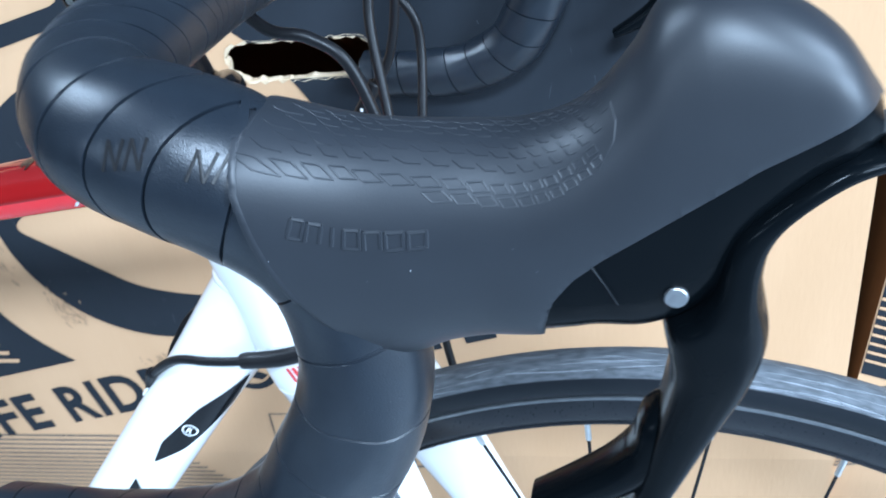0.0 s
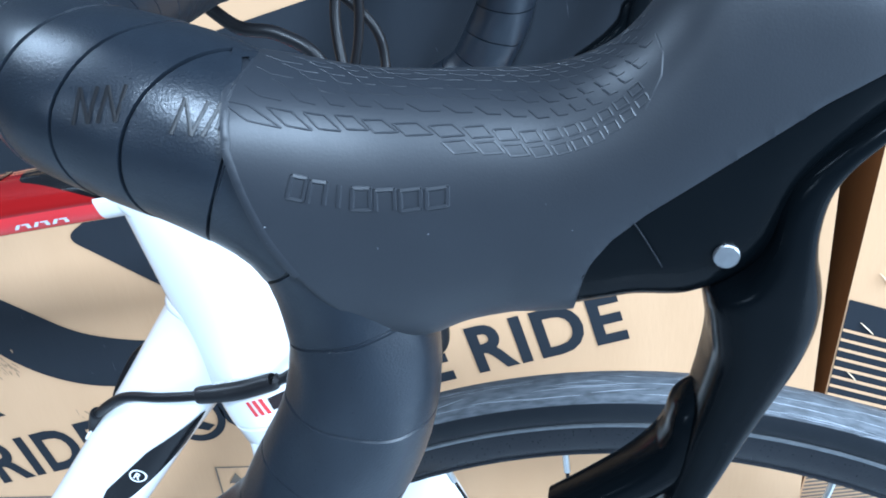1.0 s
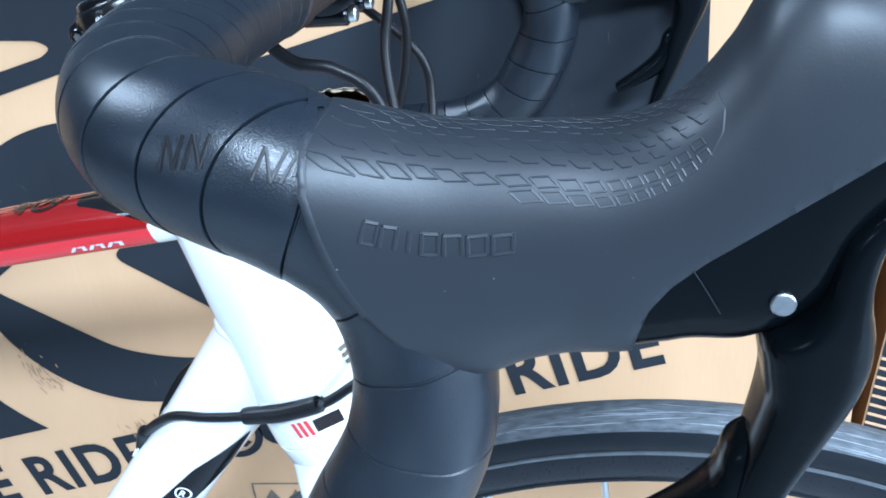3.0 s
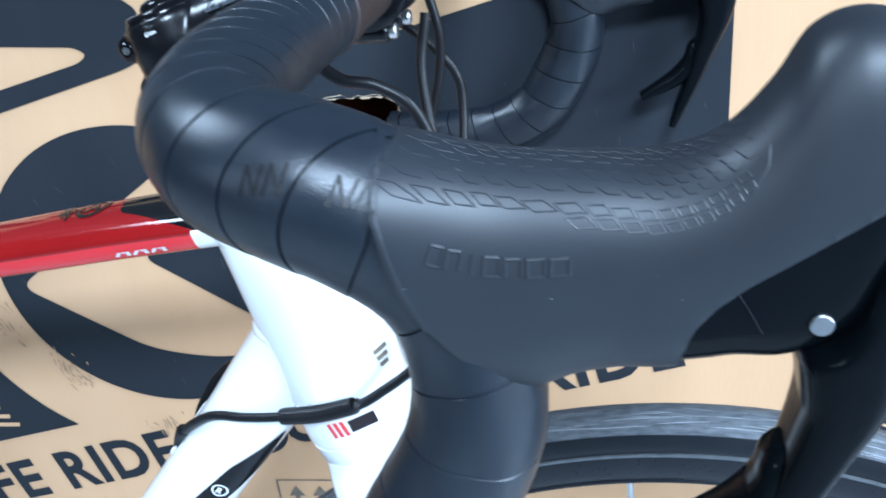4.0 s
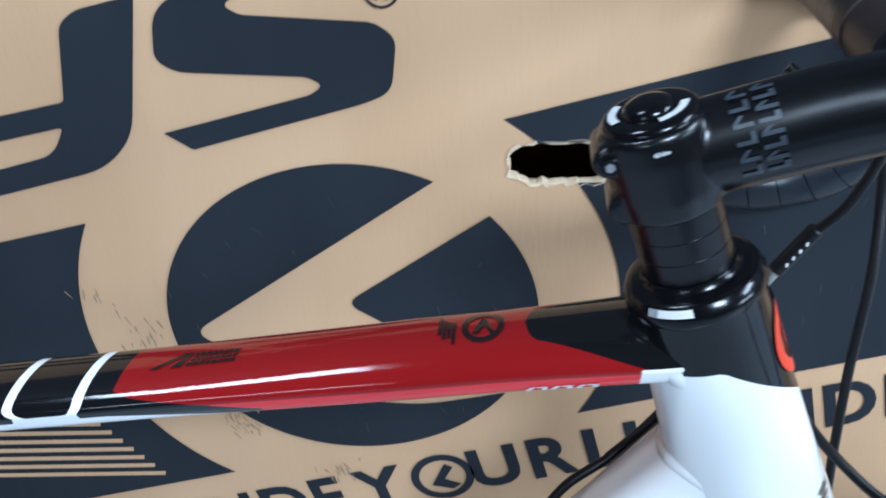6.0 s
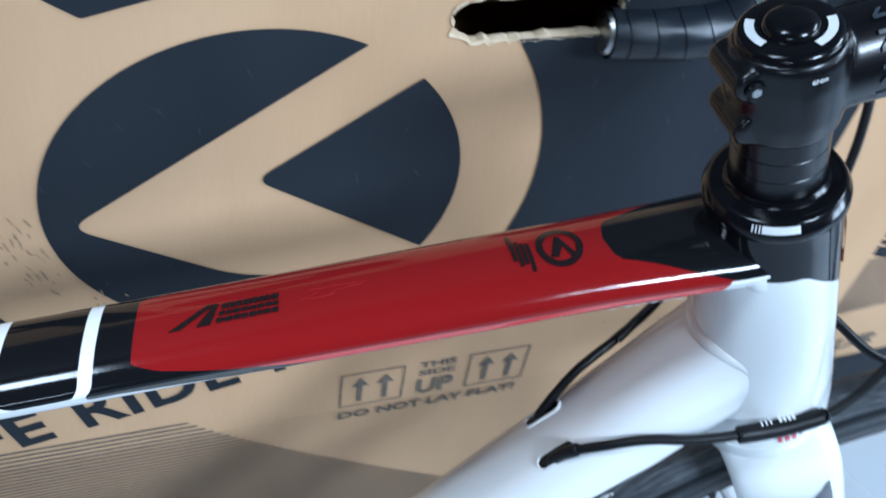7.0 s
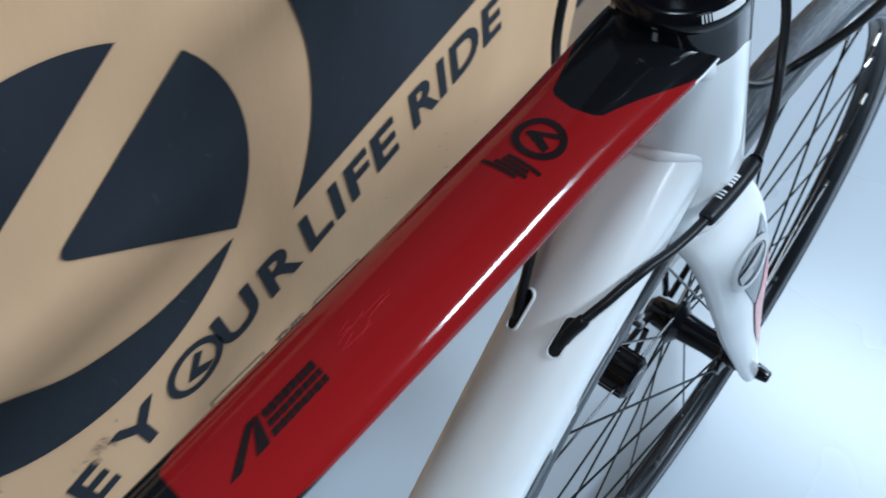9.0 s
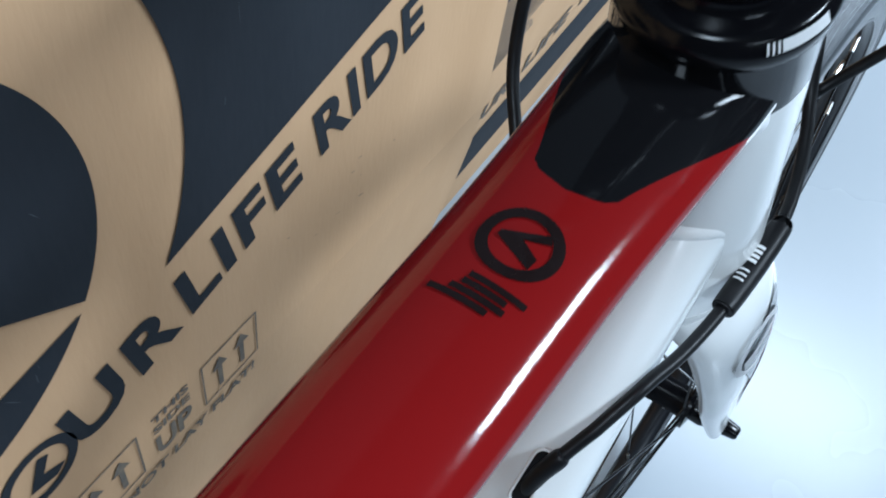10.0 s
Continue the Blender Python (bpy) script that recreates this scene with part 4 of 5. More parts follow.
for k in range(28):
    side = -1 if k % 2 else 1
    a_r = 2 * math.pi * (k + 0.5) / 28
    cross = (1 if (k // 2) % 2 else -1) * radians(62)
    a_h = a_r + cross
    p = AXLE + Vector((0.017 * math.cos(a_h), side * (0.031 if side < 0 else 0.020), 0.017 * math.sin(a_h)))
    q = AXLE + Vector((0.296 * math.cos(a_r), side * 0.002, 0.296 * math.sin(a_r)))
    e = (p - q).normalized()
    sp = part("spoke", cyl(p, q + e * 0.012, 0.0010, n=8), GLOSS, wheel)
    part("nipple", cyl(q, q + e * 0.014, 0.0017, n=8), STEEL, sp, "silver spoke nipple")
# disc rotor and caliper on the far side
bm = hoop([(0.079, 0.0375), (0.079, 0.0395), (0.066, 0.0395), (0.066, 0.0375)], 96)
part("rotor", bm, STEEL, wheel, "steel brake rotor")
for k in range(5):
    a = 2 * math.pi * k / 5
    part("rotor_arm", cyl(AXLE + Vector((0.02 * math.cos(a), 0.0385, 0.02 * math.sin(a))), AXLE + Vector((0.068 * math.cos(a + 0.5), 0.0385, 0.068 * math.sin(a + 0.5))), 0.003, n=8), GLOSS, wheel)
cal = part("brake_caliper", block(0.112, 0.160, 0.030, 0.058, 0.384, 0.428, 0.007), GLOSS, bike, "black disc brake caliper on the fork")
part("caliper_arm", sweep([(0.150, 0.044, 0.420, 0.010, 0.007), (0.166, 0.047, 0.438, 0.009, 0.006), (0.172, 0.048, 0.462, 0.007, 0.005)], 5, n=16), GLOSS, cal)
part("adjuster_knob", cyl((0.126, 0.004, 0.386), (0.126, 0.030, 0.386), 0.0185, n=32, bevel=0.003), GLOSS, cal, "ribbed black pad adjuster")
for k in range(16):
    a = 2 * math.pi * k / 16
    part("knob_rib", cyl((0.126 + 0.0185 * math.cos(a), 0.008, 0.386 + 0.0185 * math.sin(a)), (0.126 + 0.0185 * math.cos(a), 0.028, 0.386 + 0.0185 * math.sin(a)), 0.0011, n=6), GLOSS, cal)
part("knob_mark", lathe((0.126, 0.0036, 0.386), SIDE, [(0, 0.0105), (0.0004, 0.0105), (0.0004, 0.0085), (0, 0.0085)], 24), DULL_STEEL, cal, "bright ring on the adjuster")
for x, z, r in ((0.150, 0.430, 0.0058), (0.118, 0.430, 0.0050), (0.162, 0.404, 0.0046), (0.140, 0.378, 0.0040)):
    part("caliper_bolt", cyl((x, 0.024, z), (x, 0.040, z), r * 0.8, n=14, bevel=0.001), DULL_STEEL, cal, "bright steel caliper bolt")
part("pad_spring", block(0.126, 0.146, 0.0365, 0.0405, 0.424, 0.435, 0.001), DULL_STEEL, cal, "bright folded pad spring")
part("cable_stop", cyl((0.134, 0.052, 0.430), (0.137, 0.052, 0.452), 0.0046, n=14, bevel=0.001), STEEL, cal, "silver cable stop")

# ---- handlebar ----
handlebar = part("handlebar", cyl(BAR - SIDE * 0.080, BAR + SIDE * 0.080, 0.0158, n=40), ANOD, bike, "black drop handlebar with wrapped tape")
DROP = [(0.0905, 0.072, 0.8965, 0.0166), (0.0905, 0.105, 0.8965, 0.0165), (0.0905, 0.138, 0.8960, 0.0167), (0.0910, 0.163, 0.8945, 0.0173), (0.0955, 0.1855, 0.8915, 0.0182), (0.1070, 0.1995, 0.8875, 0.0194), (0.1230, 0.2035, 0.8830, 0.0206), (0.1400, 0.2040, 0.8755, 0.0205), (0.1560, 0.2040, 0.8590, 0.0176), (0.1635, 0.2040, 0.8400, 0.0174),
        (0.1636, 0.2060, 0.8180, 0.0181), (0.1520, 0.2070, 0.7920, 0.0188), (0.1370, 0.2080, 0.7710, 0.0182), (0.1100, 0.2090, 0.7565, 0.0174), (0.0760, 0.2100, 0.7520, 0.0166), (0.033, 0.2110, 0.7530, 0.0160)]


def bar_table(side):
    """Distances along the bar and, for each, its centre, two cross directions and radius."""
    s = spline([(x, y * side, z, r) for x, y, z, r in DROP], 30)
    path = [q[:3] for q in s]
    f = frames(path, (0, 0, 1))
    dist = [0.0]
    for a, b in zip(path, path[1:]):
        dist.append(dist[-1] + float(np.linalg.norm(b - a)))
    dist = np.array(dist)
    return dist, np.array([[*c, *u, *v, q[3]] for (c, u, v, t), q in zip(f, s)])


# where each overlap of the tape crosses the outer side of the bar: wide turns round the bend, wider down the drop
LAPS = [0.0105 * k - 0.021 for k in range(11)] + [0.0945, 0.1040, 0.1140, 0.1240, 0.1335, 0.1425, 0.1555, 0.1735, 0.1960, 0.2190, 0.2400, 0.2600, 0.2790, 0.2970, 0.3150, 0.3330, 0.3510, 0.3690, 0.3870, 0.4050, 0.4230]


def lap_at(u, share):
    """Distance along the bar of the overlap u, share of a turn round it: on the bend the laps slant over to the inner side."""
    d = float(np.interp(u, range(len(LAPS)), LAPS))
    if d < 0.125:
        sway = float(np.interp(d, [0.05, 0.09, 0.115, 0.125], [0.0, 0.024, 0.016, 0.0]))
        return d - 0.0105 * (share - 0.33) - sway * ((1 - math.cos(2 * math.pi * (share - 0.33))) / 2) ** 2
    # past the bend the laps close on themselves, hooked towards the lever on their upper side
    s = share if share < 0.6 else 0.6 - (share - 0.6) * 1.5
    hook = float(np.interp(d, [0.125, 0.1425, 0.158, 0.170], [0.0, 0.020, 0.020, 0.0]))
    slope = float(np.interp(d, [0.125, 0.158, 0.172, 0.20], [0.0, 0.0, 0.034, 0.012]))
    return d - slope * (s - 0.33) + hook * (1 - math.cos(2 * math.pi * (s - 0.30))) / 2


def taped(side):
    """Tape wound on the bar: the mesh rows follow the winding, so that each overlap is one fine step."""
    dist, table = bar_table(side)
    n = 48
    shape = ((0.0, -0.00090), (0.014, -0.00004), (0.10, 0.0), (0.35, 0.00003), (0.65, 0.00008), (0.88, 0.00016), (0.965, 0.00012), (0.982, -0.00090))
    low = 0.5 if side < 0 else 1.1
    bm = bmesh.new()
    rows = []
    for lap in range(len(LAPS)):
        for ph, lip in shape:
            row = []
            for k in range(n + 1):
                d = min(max(lap_at(lap + ph, k / n if side < 0 else 1 - k / n), 0), dist[-1])
                c = [float(np.interp(d, dist, table[:, m])) for m in range(10)]
                th = 2 * math.pi * k / n - math.pi / 2
                soft_fold = 0.00016 * math.sin(3 * th + 61 * d) * math.sin(87 * d + 2 * th) + 0.00006 * math.sin(7 * th - 150 * d)
                r = c[9] - 0.0004 + lip * float(np.interp(d, [0.04, 0.085, 0.12, 0.185, 0.215], [0.20, 0.45, 1.15, 1.15, low])) + soft_fold * float(np.interp(d, [0.10, 0.19, 0.22], [0.6, 0.8, 3.0]))
                u, v = Vector(c[3:6]), Vector(c[6:9])
                row.append(bm.verts.new(Vector(c[:3]) + u * (r * math.sin(th)) + v * (r * math.cos(th))))
            rows.append(row)
    for a, b in zip(rows, rows[1:]):
        for k in range(n):
            if (a[k].co - b[k].co).length + (a[k + 1].co - b[k + 1].co).length > 1e-6:
                bm.faces.new((a[k], a[k + 1], b[k + 1], b[k]))
    bmesh.ops.remove_doubles(bm, verts=bm.verts, dist=0.00001)
    return bm


for side in (-1, 1):
    tape = part("bar_tape", taped(side), TAPE, handlebar, "black embossed bar tape wound in overlapping turns")
    dist, table = bar_table(side)

    def on_tape(d, th, lift):
        c = [float(np.interp(d, dist, table[:, m])) for m in range(10)]
        return Vector(c[:3]) + Vector(c[3:6]) * ((c[9] + lift) * math.sin(th)) + Vector(c[6:9]) * ((c[9] + lift) * math.cos(th))

    for d0, th0 in ((0.1500, 0.70), (0.1660, 0.92)):
        bm = bmesh.new()
        for zig in (((-0.0030, -0.26), (-0.0030, 0.10), (0.0, -0.20), (0.0, 0.16)), ((0.0016, -0.16), (0.0016, 0.20), (0.0042, -0.10), (0.0042, 0.26))):
            for (da, ta), (db, tb) in zip(zig, zig[1:]):
                a, b = on_tape(d0 + da, (th0 + ta) * 1.0, 0.00004), on_tape(d0 + db, (th0 + tb) * 1.0, 0.00004)
                up = (on_tape(d0 + (da + db) / 2, th0 + (ta + tb) / 2, 0.004) - on_tape(d0 + (da + db) / 2, th0 + (ta + tb) / 2, 0.0)).normalized()
                w = (b - a).normalized().cross(up) * 0.00040
                h = up * 0.00002
                row = [[bm.verts.new(p + o) for o in (-w - h, -w * 0.4 + h, w * 0.4 + h, w - h)] for p in (a, b)]
                for i in range(3):
                    bm.faces.new((row[0][i], row[0][i + 1], row[1][i + 1], row[1][i]))
        tagged(part("embossed_mark", bm, HOSE, tape), kind="stuff")
    e = Vector(DROP[-1][:3]) * 1.0
    e.y *= side
    part("end_plug", lathe(e + Vector((0.001, 0, 0)), (-1, 0, 0.06), [(0, 0.0130), (0.002, 0.0138), (0.004, 0.0120), (0.005, 0.006)], 28), STEEL, tape, "bright end plug")
    part("finishing_tape", lathe(BAR + SIDE * (0.066 * side), SIDE * side, [(0, 0.0160), (0.0005, 0.0168), (0.012, 0.0168), (0.013, 0.0160)], 36), ANOD, tape)


# ---- brake and shift levers ----
# rows along the hood: crown x, z; keel x, z; half width
HOOD = [(0.1439, 0.8942, 0.1211, 0.8528, 0.0222), (0.1511, 0.8932, 0.1259, 0.8472, 0.0231), (0.1600, 0.8914, 0.1360, 0.8386, 0.0222), (0.1684, 0.8897, 0.1526, 0.8308, 0.0208), (0.1775, 0.8886, 0.1755, 0.8290, 0.0196),
        (0.1940, 0.8880, 0.1905, 0.8345, 0.0189), (0.2090, 0.8883, 0.2095, 0.8380, 0.0185), (0.2215, 0.8930, 0.2225, 0.8412, 0.0183), (0.2310, 0.9035, 0.2355, 0.8415, 0.0181), (0.2378, 0.9138, 0.2480, 0.8480, 0.0177),
        (0.2480, 0.9170, 0.2560, 0.8620, 0.0171), (0.2605, 0.9128, 0.2660, 0.8745, 0.0160), (0.2715, 0.9050, 0.2740, 0.8800, 0.0140), (0.2790, 0.8945, 0.2795, 0.8835, 0.0085)]
HY = 0.2025
hood_s = spline(HOOD, 10)


def on_hood(t, deg, lift=0.0, side=-1):
    """A point on a hood: t from 0 to 1 along it, degrees up from its outer side, lifted off the rubber."""
    f = t * (len(hood_s) - 1)
    i = min(int(f), len(hood_s) - 2)
    q = lerp(hood_s[i], hood_s[i + 1], f - i)
    crown, keel = Vector((q[0], 0, q[1])), Vector((q[2], 0, q[3]))
    half = (crown - keel) / 2
    power = float(np.interp(t, [0.0, 0.60, 0.74, 0.90, 1.0], [2.25, 2.3, 2.75, 2.75, 2.3]))
    x, y = math.cos(radians(deg)), math.sin(radians(deg))
    if y < 0:
        power = float(np.interp(t, [0.0, 0.42, 0.52, 0.80, 1.0], [2.25, 2.3, 3.8, 3.8, 2.3]))
    r = (abs(x) ** power + abs(y) ** power) ** (-1 / power)
    p = (crown + keel) / 2 + half * (y * r * (1 + lift / half.length))
    return Vector((p.x, side * (HY + x * r * (q[4] + lift)), p.z))


# where the rubber ends: its rear edge round the bar, and the seam along the plastic body
REAR = ((0.800, 0.1865), (0.8325, 0.1845), (0.8345, 0.1735), (0.8400, 0.1665), (0.8480, 0.1590), (0.8628, 0.1512), (0.8810, 0.1470), (0.9000, 0.1466))
SEAM = ((0.2105, 0.8300), (0.2126, 0.8460), (0.2150, 0.8535), (0.2195, 0.8592), (0.2260, 0.8645), (0.2415, 0.8746), (0.2565, 0.8842), (0.2670, 0.8894), (0.2739, 0.8930), (0.2900, 0.9020))
STEPS = [k / 240 for k in range(241)]


def rear_start(up):
    """How far along the hood its rubber starts, at a height of up degrees on either side."""
    for t in STEPS:
        p = on_hood(t, up)
        if p.x >= np.interp(p.z, [z for z, x in REAR], [x for z, x in REAR]):
            return t
    return 0.0


def seam_angle(t):
    """Degrees at which the rubber ends above the plastic body."""
    last = None
    for deg in range(-90, 60, 2):
        p = on_hood(t, deg)
        over = p.z - float(np.interp(p.x, [x for x, z in SEAM], [z for x, z in SEAM]))
        if p.x < SEAM[0][0]:
            return -90
        if over > 0:
            return deg - 2 * over / (over - last) if last is not None else deg
        last = over
    return 60


rear_table = [rear_start(a) for a in range(-90, 91, 3)]
seam_table = [seam_angle(t) for t in STEPS]


def hood_line(bm, pts, half, lift, side):
    """A fine raised line over the hood through (t, degrees) points."""
    rows = []
    for (t0, d0), (t1, d1) in zip(pts, pts[1:]):
        n = max(2, int(abs(t1 - t0) * 60) + int(abs(d1 - d0) / 6))
        for k in range(n + 1):
            rows.append((lerp(t0, t1, k / n), lerp(d0, d1, k / n)))
    prev = None
    for i, (t, d) in enumerate(rows):
        p = on_hood(t, d, lift, side)
        q = on_hood(*rows[min(i + 1, len(rows) - 1)], lift, side) - on_hood(*rows[max(i - 1, 0)], lift, side)
        if q.length < 1e-7:
            continue
        nrm = (on_hood(t, d, lift + 0.001, side) - p).normalized()
        w = q.normalized().cross(nrm) * half
        ring = [bm.verts.new(p - w - nrm * lift * 1.5), bm.verts.new(p - w * 0.5 - nrm * lift * 0.35), bm.verts.new(p + w * 0.5 - nrm * lift * 0.35), bm.verts.new(p + w - nrm * lift * 1.5)]
        if prev:
            for a in range(3):
                bm.faces.new((prev[a], prev[a + 1], ring[a + 1], ring[a]))
        prev = ring


def side_loft(rows, y, steps=6, n=36, power=3.4):
    """A blade seen from the side: rows of front x, z; rear x, z; half width across y."""
    rings = []
    for fx, fz, rx, rz, w in spline(rows, steps):
        ring = []
        for k in range(n):
            a = 2 * math.pi * k / n
            c, s = math.cos(a), math.sin(a)
            r = (abs(c) ** power + abs(s) ** power) ** (-1 / power)
            ring.append(Vector((lerp(rx, fx, 0.5 + 0.5 * c * r), y + w * s * r, lerp(rz, fz, 0.5 + 0.5 * c * r))))
        rings.append(ring)
    return loft(rings)


for side in (-1, 1):
    lever = new("brake_shift_lever")
    lever.parent = bike
    lever["label"] = "black rubber hood with brake and shift levers"
    # rubber: its rear edge runs aslant, and the plastic body shows under its forward half
    n, m = 96, 190
    bm = bmesh.new()
    grid = []
    for k in range(m + 1):
        row = []
        for j in range(n):
            ang = 360 * j / n
            up = math.degrees(math.asin(max(-1, min(1, math.sin(radians(ang))))))
            t0 = float(np.interp(up, range(-90, 91, 3), rear_table))
            t = lerp(t0, 1, k / m)
            lift = (-0.0014, -0.0003)[k] if k < 2 else 0.0
            edge = float(np.interp(t, STEPS, seam_table))
            cut = up < edge
            if cut:
                ang = edge if math.cos(radians(ang)) >= 0 else 180 - edge
                lift = -0.0002
            row.append((bm.verts.new(on_hood(t, ang, lift, side)), cut))
        grid.append(row)
    for k in range(m):
        for j in range(n):
            q = (grid[k][j], grid[k][(j + 1) % n], grid[k + 1][(j + 1) % n], grid[k + 1][j])
            if all(v[1] for v in q):
                continue
            bm.faces.new([v[0] for v in q])
    loose = [v for v in bm.verts if not v.link_faces]
    bmesh.ops.delete(bm, geom=loose, context="VERTS")
    hood = part("hood", bm, RUBBER, lever, "matt black rubber hood with embossed grip pattern")
    bm = bmesh.new()
    hood_line(bm, [(float(np.interp(a, range(-90, 91, 3), rear_table)) + 0.006, a) for a in range(-14, 91, 4)], 0.0010, 0.0002, side)
    part("cuff", bm, RUBBER, hood, "rolled rear edge of the rubber")
    shell = loft([[on_hood(lerp(0.40, 0.995, k / 60), 360 * j / 56, -0.0011, side) for j in range(56)] for k in range(61)])
    part("lever_body", shell, PLASTIC, lever, "smooth black plastic lever body")
    # embossed grip field: two rows of slanted cells along its lower edge, rows of chevrons above
    bm = bmesh.new()
    hood_line(bm, [(0.064, 84), (0.066, 60), (0.075, 37)], 0.00034, 0.00012, side)
    part("pattern_border", bm, RUBBER, hood)
    bm = bmesh.new()
    hood_line(bm, [(0.565, 33), (0.588, 40), (0.592, 48), (0.585, 60)], 0.00036, 0.00012, side)
    part("pattern_border", bm, RUBBER, hood)
    bm = bmesh.new()
    knots = [(0.05, 32), (0.10, 33), (0.265, 37), (0.385, 32), (0.445, 28), (0.495, 28), (0.55, 32), (0.59, 40)]
    t = 0.082
    while t < 0.566:
        k = (t - 0.08) / 0.49
        pitch = lerp(0.074, 0.0185, min(1, k * 1.25) ** 0.6)
        tall = lerp(6.8, 4.2, k)
        low = float(np.interp(t, [q[0] for q in knots], [q[1] for q in knots])) + 2.0
        lean = pitch * lerp(0.85, 0.30, min(1, k * 1.4))
        for row in range(2):
            d = low + row * (tall + 2.2)
            a = t - (0.4 * pitch if row else 0)
            if row == 0 and t < 0.36:
                continue
            hood_line(bm, [(a + lean, d), (a, d + tall), (a + pitch * 0.72, d + tall), (a + pitch * 0.72 + lean, d), (a + lean, d)], 0.00026, 0.00014, side)
        d = low + 2 * tall + 8
        row = 0
        while d < 96:
            a = t + (row % 2) * 0.5 * pitch
            hood_line(bm, [(a, d + 4.5), (a + pitch * 0.42, d), (a + pitch * 0.92, d - 0.4)], 0.00026, 0.00014, side)
            d += 7.5
            row += 1
        t += pitch
    tagged(part("grip_pattern", bm, RUBBER, hood), kind="stuff")
    # specks of lint on the rubber
    bm = bmesh.new()
    rng = random.Random(17)
    for _ in range(5):
        t, d, r = rng.uniform(0.16, 0.52), rng.uniform(-38, 14), rng.uniform(0.00006, 0.00013)
        p, q, s = on_hood(t, d, 0.00006, side), on_hood(t + 0.01, d, 0.00006, side), on_hood(t, d + 2, 0.00006, side)
        u, v = (q - p).normalized(), (s - p).normalized()
        bm.faces.new([bm.verts.new(p + u * (r * math.cos(k * math.pi / 3)) + v * (r * rng.uniform(0.7, 1.6) * math.sin(k * math.pi / 3))) for k in range(6)])
    tagged(part("lint", bm, DUST, hood, "pale specks of lint", False), kind="stuff")
    # moulded brand bars
    for k in range(7):
        bm = bmesh.new()
        t0 = 0.200 + 0.0246 * k
        d0, d1 = 18.0 - 0.6 * k, 26.6 - 0.75 * k
        pts = [(t0, d0), (t0 + 0.019, d0), (t0 + 0.019, d1), (t0, d1), (t0, d0)]
        if k in (1, 4):
            pts = [(t0, d0), (t0, d1), (t0 + 0.019, d1), (t0 + 0.019, d0)]
        if k == 2:
            pts = [(t0 + 0.01, d0), (t0 + 0.01, d1)]
        hood_line(bm, pts, 0.00062, 0.00036, side)
        part("brand_bar", bm, RUBBER, hood)
    Y = HY * side
    for o in (-1, 1):
        part("pivot_pin", cyl((0.2409, Y + o * 0.0120, 0.8548), (0.2409, Y + o * 0.0170, 0.8548), 0.0025, n=28, bevel=0.0003), DULL_STEEL, lever, "bright steel pivot pin")
    part("brake_blade", side_loft([(0.2815, 0.8800, 0.2805, 0.8840, 0.0105), (0.2750, 0.8788, 0.2725, 0.8838, 0.0140), (0.2690, 0.8758, 0.2655, 0.8803, 0.0160), (0.2632, 0.8708, 0.2580, 0.8750, 0.0172), (0.2600, 0.8653, 0.2528, 0.8703, 0.0176),
                                   (0.2588, 0.8583, 0.2500, 0.8650, 0.0177), (0.2590, 0.8523, 0.2480, 0.8545, 0.0177), (0.2603, 0.8468, 0.2438, 0.8474, 0.0174), (0.2612, 0.8408, 0.2384, 0.8432, 0.0168), (0.2605, 0.8342, 0.2390, 0.8362, 0.0160), (0.2580, 0.8260, 0.2400, 0.8280, 0.0148),
                                   (0.2540, 0.8168, 0.2387, 0.8188, 0.0134), (0.2490, 0.8056, 0.2361, 0.8076, 0.0120), (0.2425, 0.7904, 0.2325, 0.7914, 0.0104), (0.2340, 0.7720, 0.2262, 0.7720, 0.0086), (0.2270, 0.7570, 0.2225, 0.7580, 0.0060)], Y), PLASTIC, lever, "glossy black brake lever blade")
    part("lever_cap", side_loft([(0.2835, 0.8800, 0.2795, 0.8800, 0.0060), (0.2845, 0.8830, 0.2795, 0.8830, 0.0072), (0.2835, 0.8868, 0.2790, 0.8868, 0.0066)], Y, 4, 20, 2.6), STEEL, lever, "bright cap on the lever's front")
    part("shift_paddle", sweep([(0.2415, Y, 0.8135, 0.0050, 0.0025), (0.2375, Y, 0.8085, 0.0075, 0.0045), (0.2358, Y, 0.8020, 0.0085, 0.0048), (0.2335, Y, 0.7960, 0.0085, 0.0058), (0.2265, Y, 0.7895, 0.0080, 0.0052), (0.2160, Y, 0.7830, 0.0072, 0.0040), (0.2050, Y, 0.7775, 0.0060, 0.0025)], 6, hint=(1, 0, 0), n=20, power=3), PLASTIC, lever, "glossy black shift paddle")
    bm = bmesh.new()
    hood_line(bm, [(0.548, -10), (0.580, -31)], 0.00014, 0.00010, side)
    part("mould_seam", bm, RIM, lever, "fine mould seam")


# ---- cables ----
def cable(rows, label="black cable housing", r=0.0025, mat=HOSE):
    return part("cable", sweep([(*p, r, r) for p in rows], 10, n=12), mat, bike, label)


right_hose = cable([(0.107, 0.026, 0.874), (0.104, 0.020, 0.848), (0.110, 0.008, 0.812), (0.116, -0.004, 0.775), (0.117, -0.014, 0.746), (0.110, -0.021, 0.727), (0.098, -0.028, 0.716), (0.083, -0.034, 0.706), (0.0645, -0.0372, 0.6965), (0.029, -0.0355, 0.6885), (0.006, -0.0325, 0.6845), (-0.0094, -0.0286, 0.6822), (-0.0177, -0.0265, 0.6800), (-0.0247, -0.0240, 0.6759), (-0.0314, -0.0214, 0.6710), (-0.0373, -0.0184, 0.6657), (-0.0436, -0.0152, 0.6597), (-0.0491, -0.0115, 0.6497), (-0.0490, -0.0110, 0.6395)])
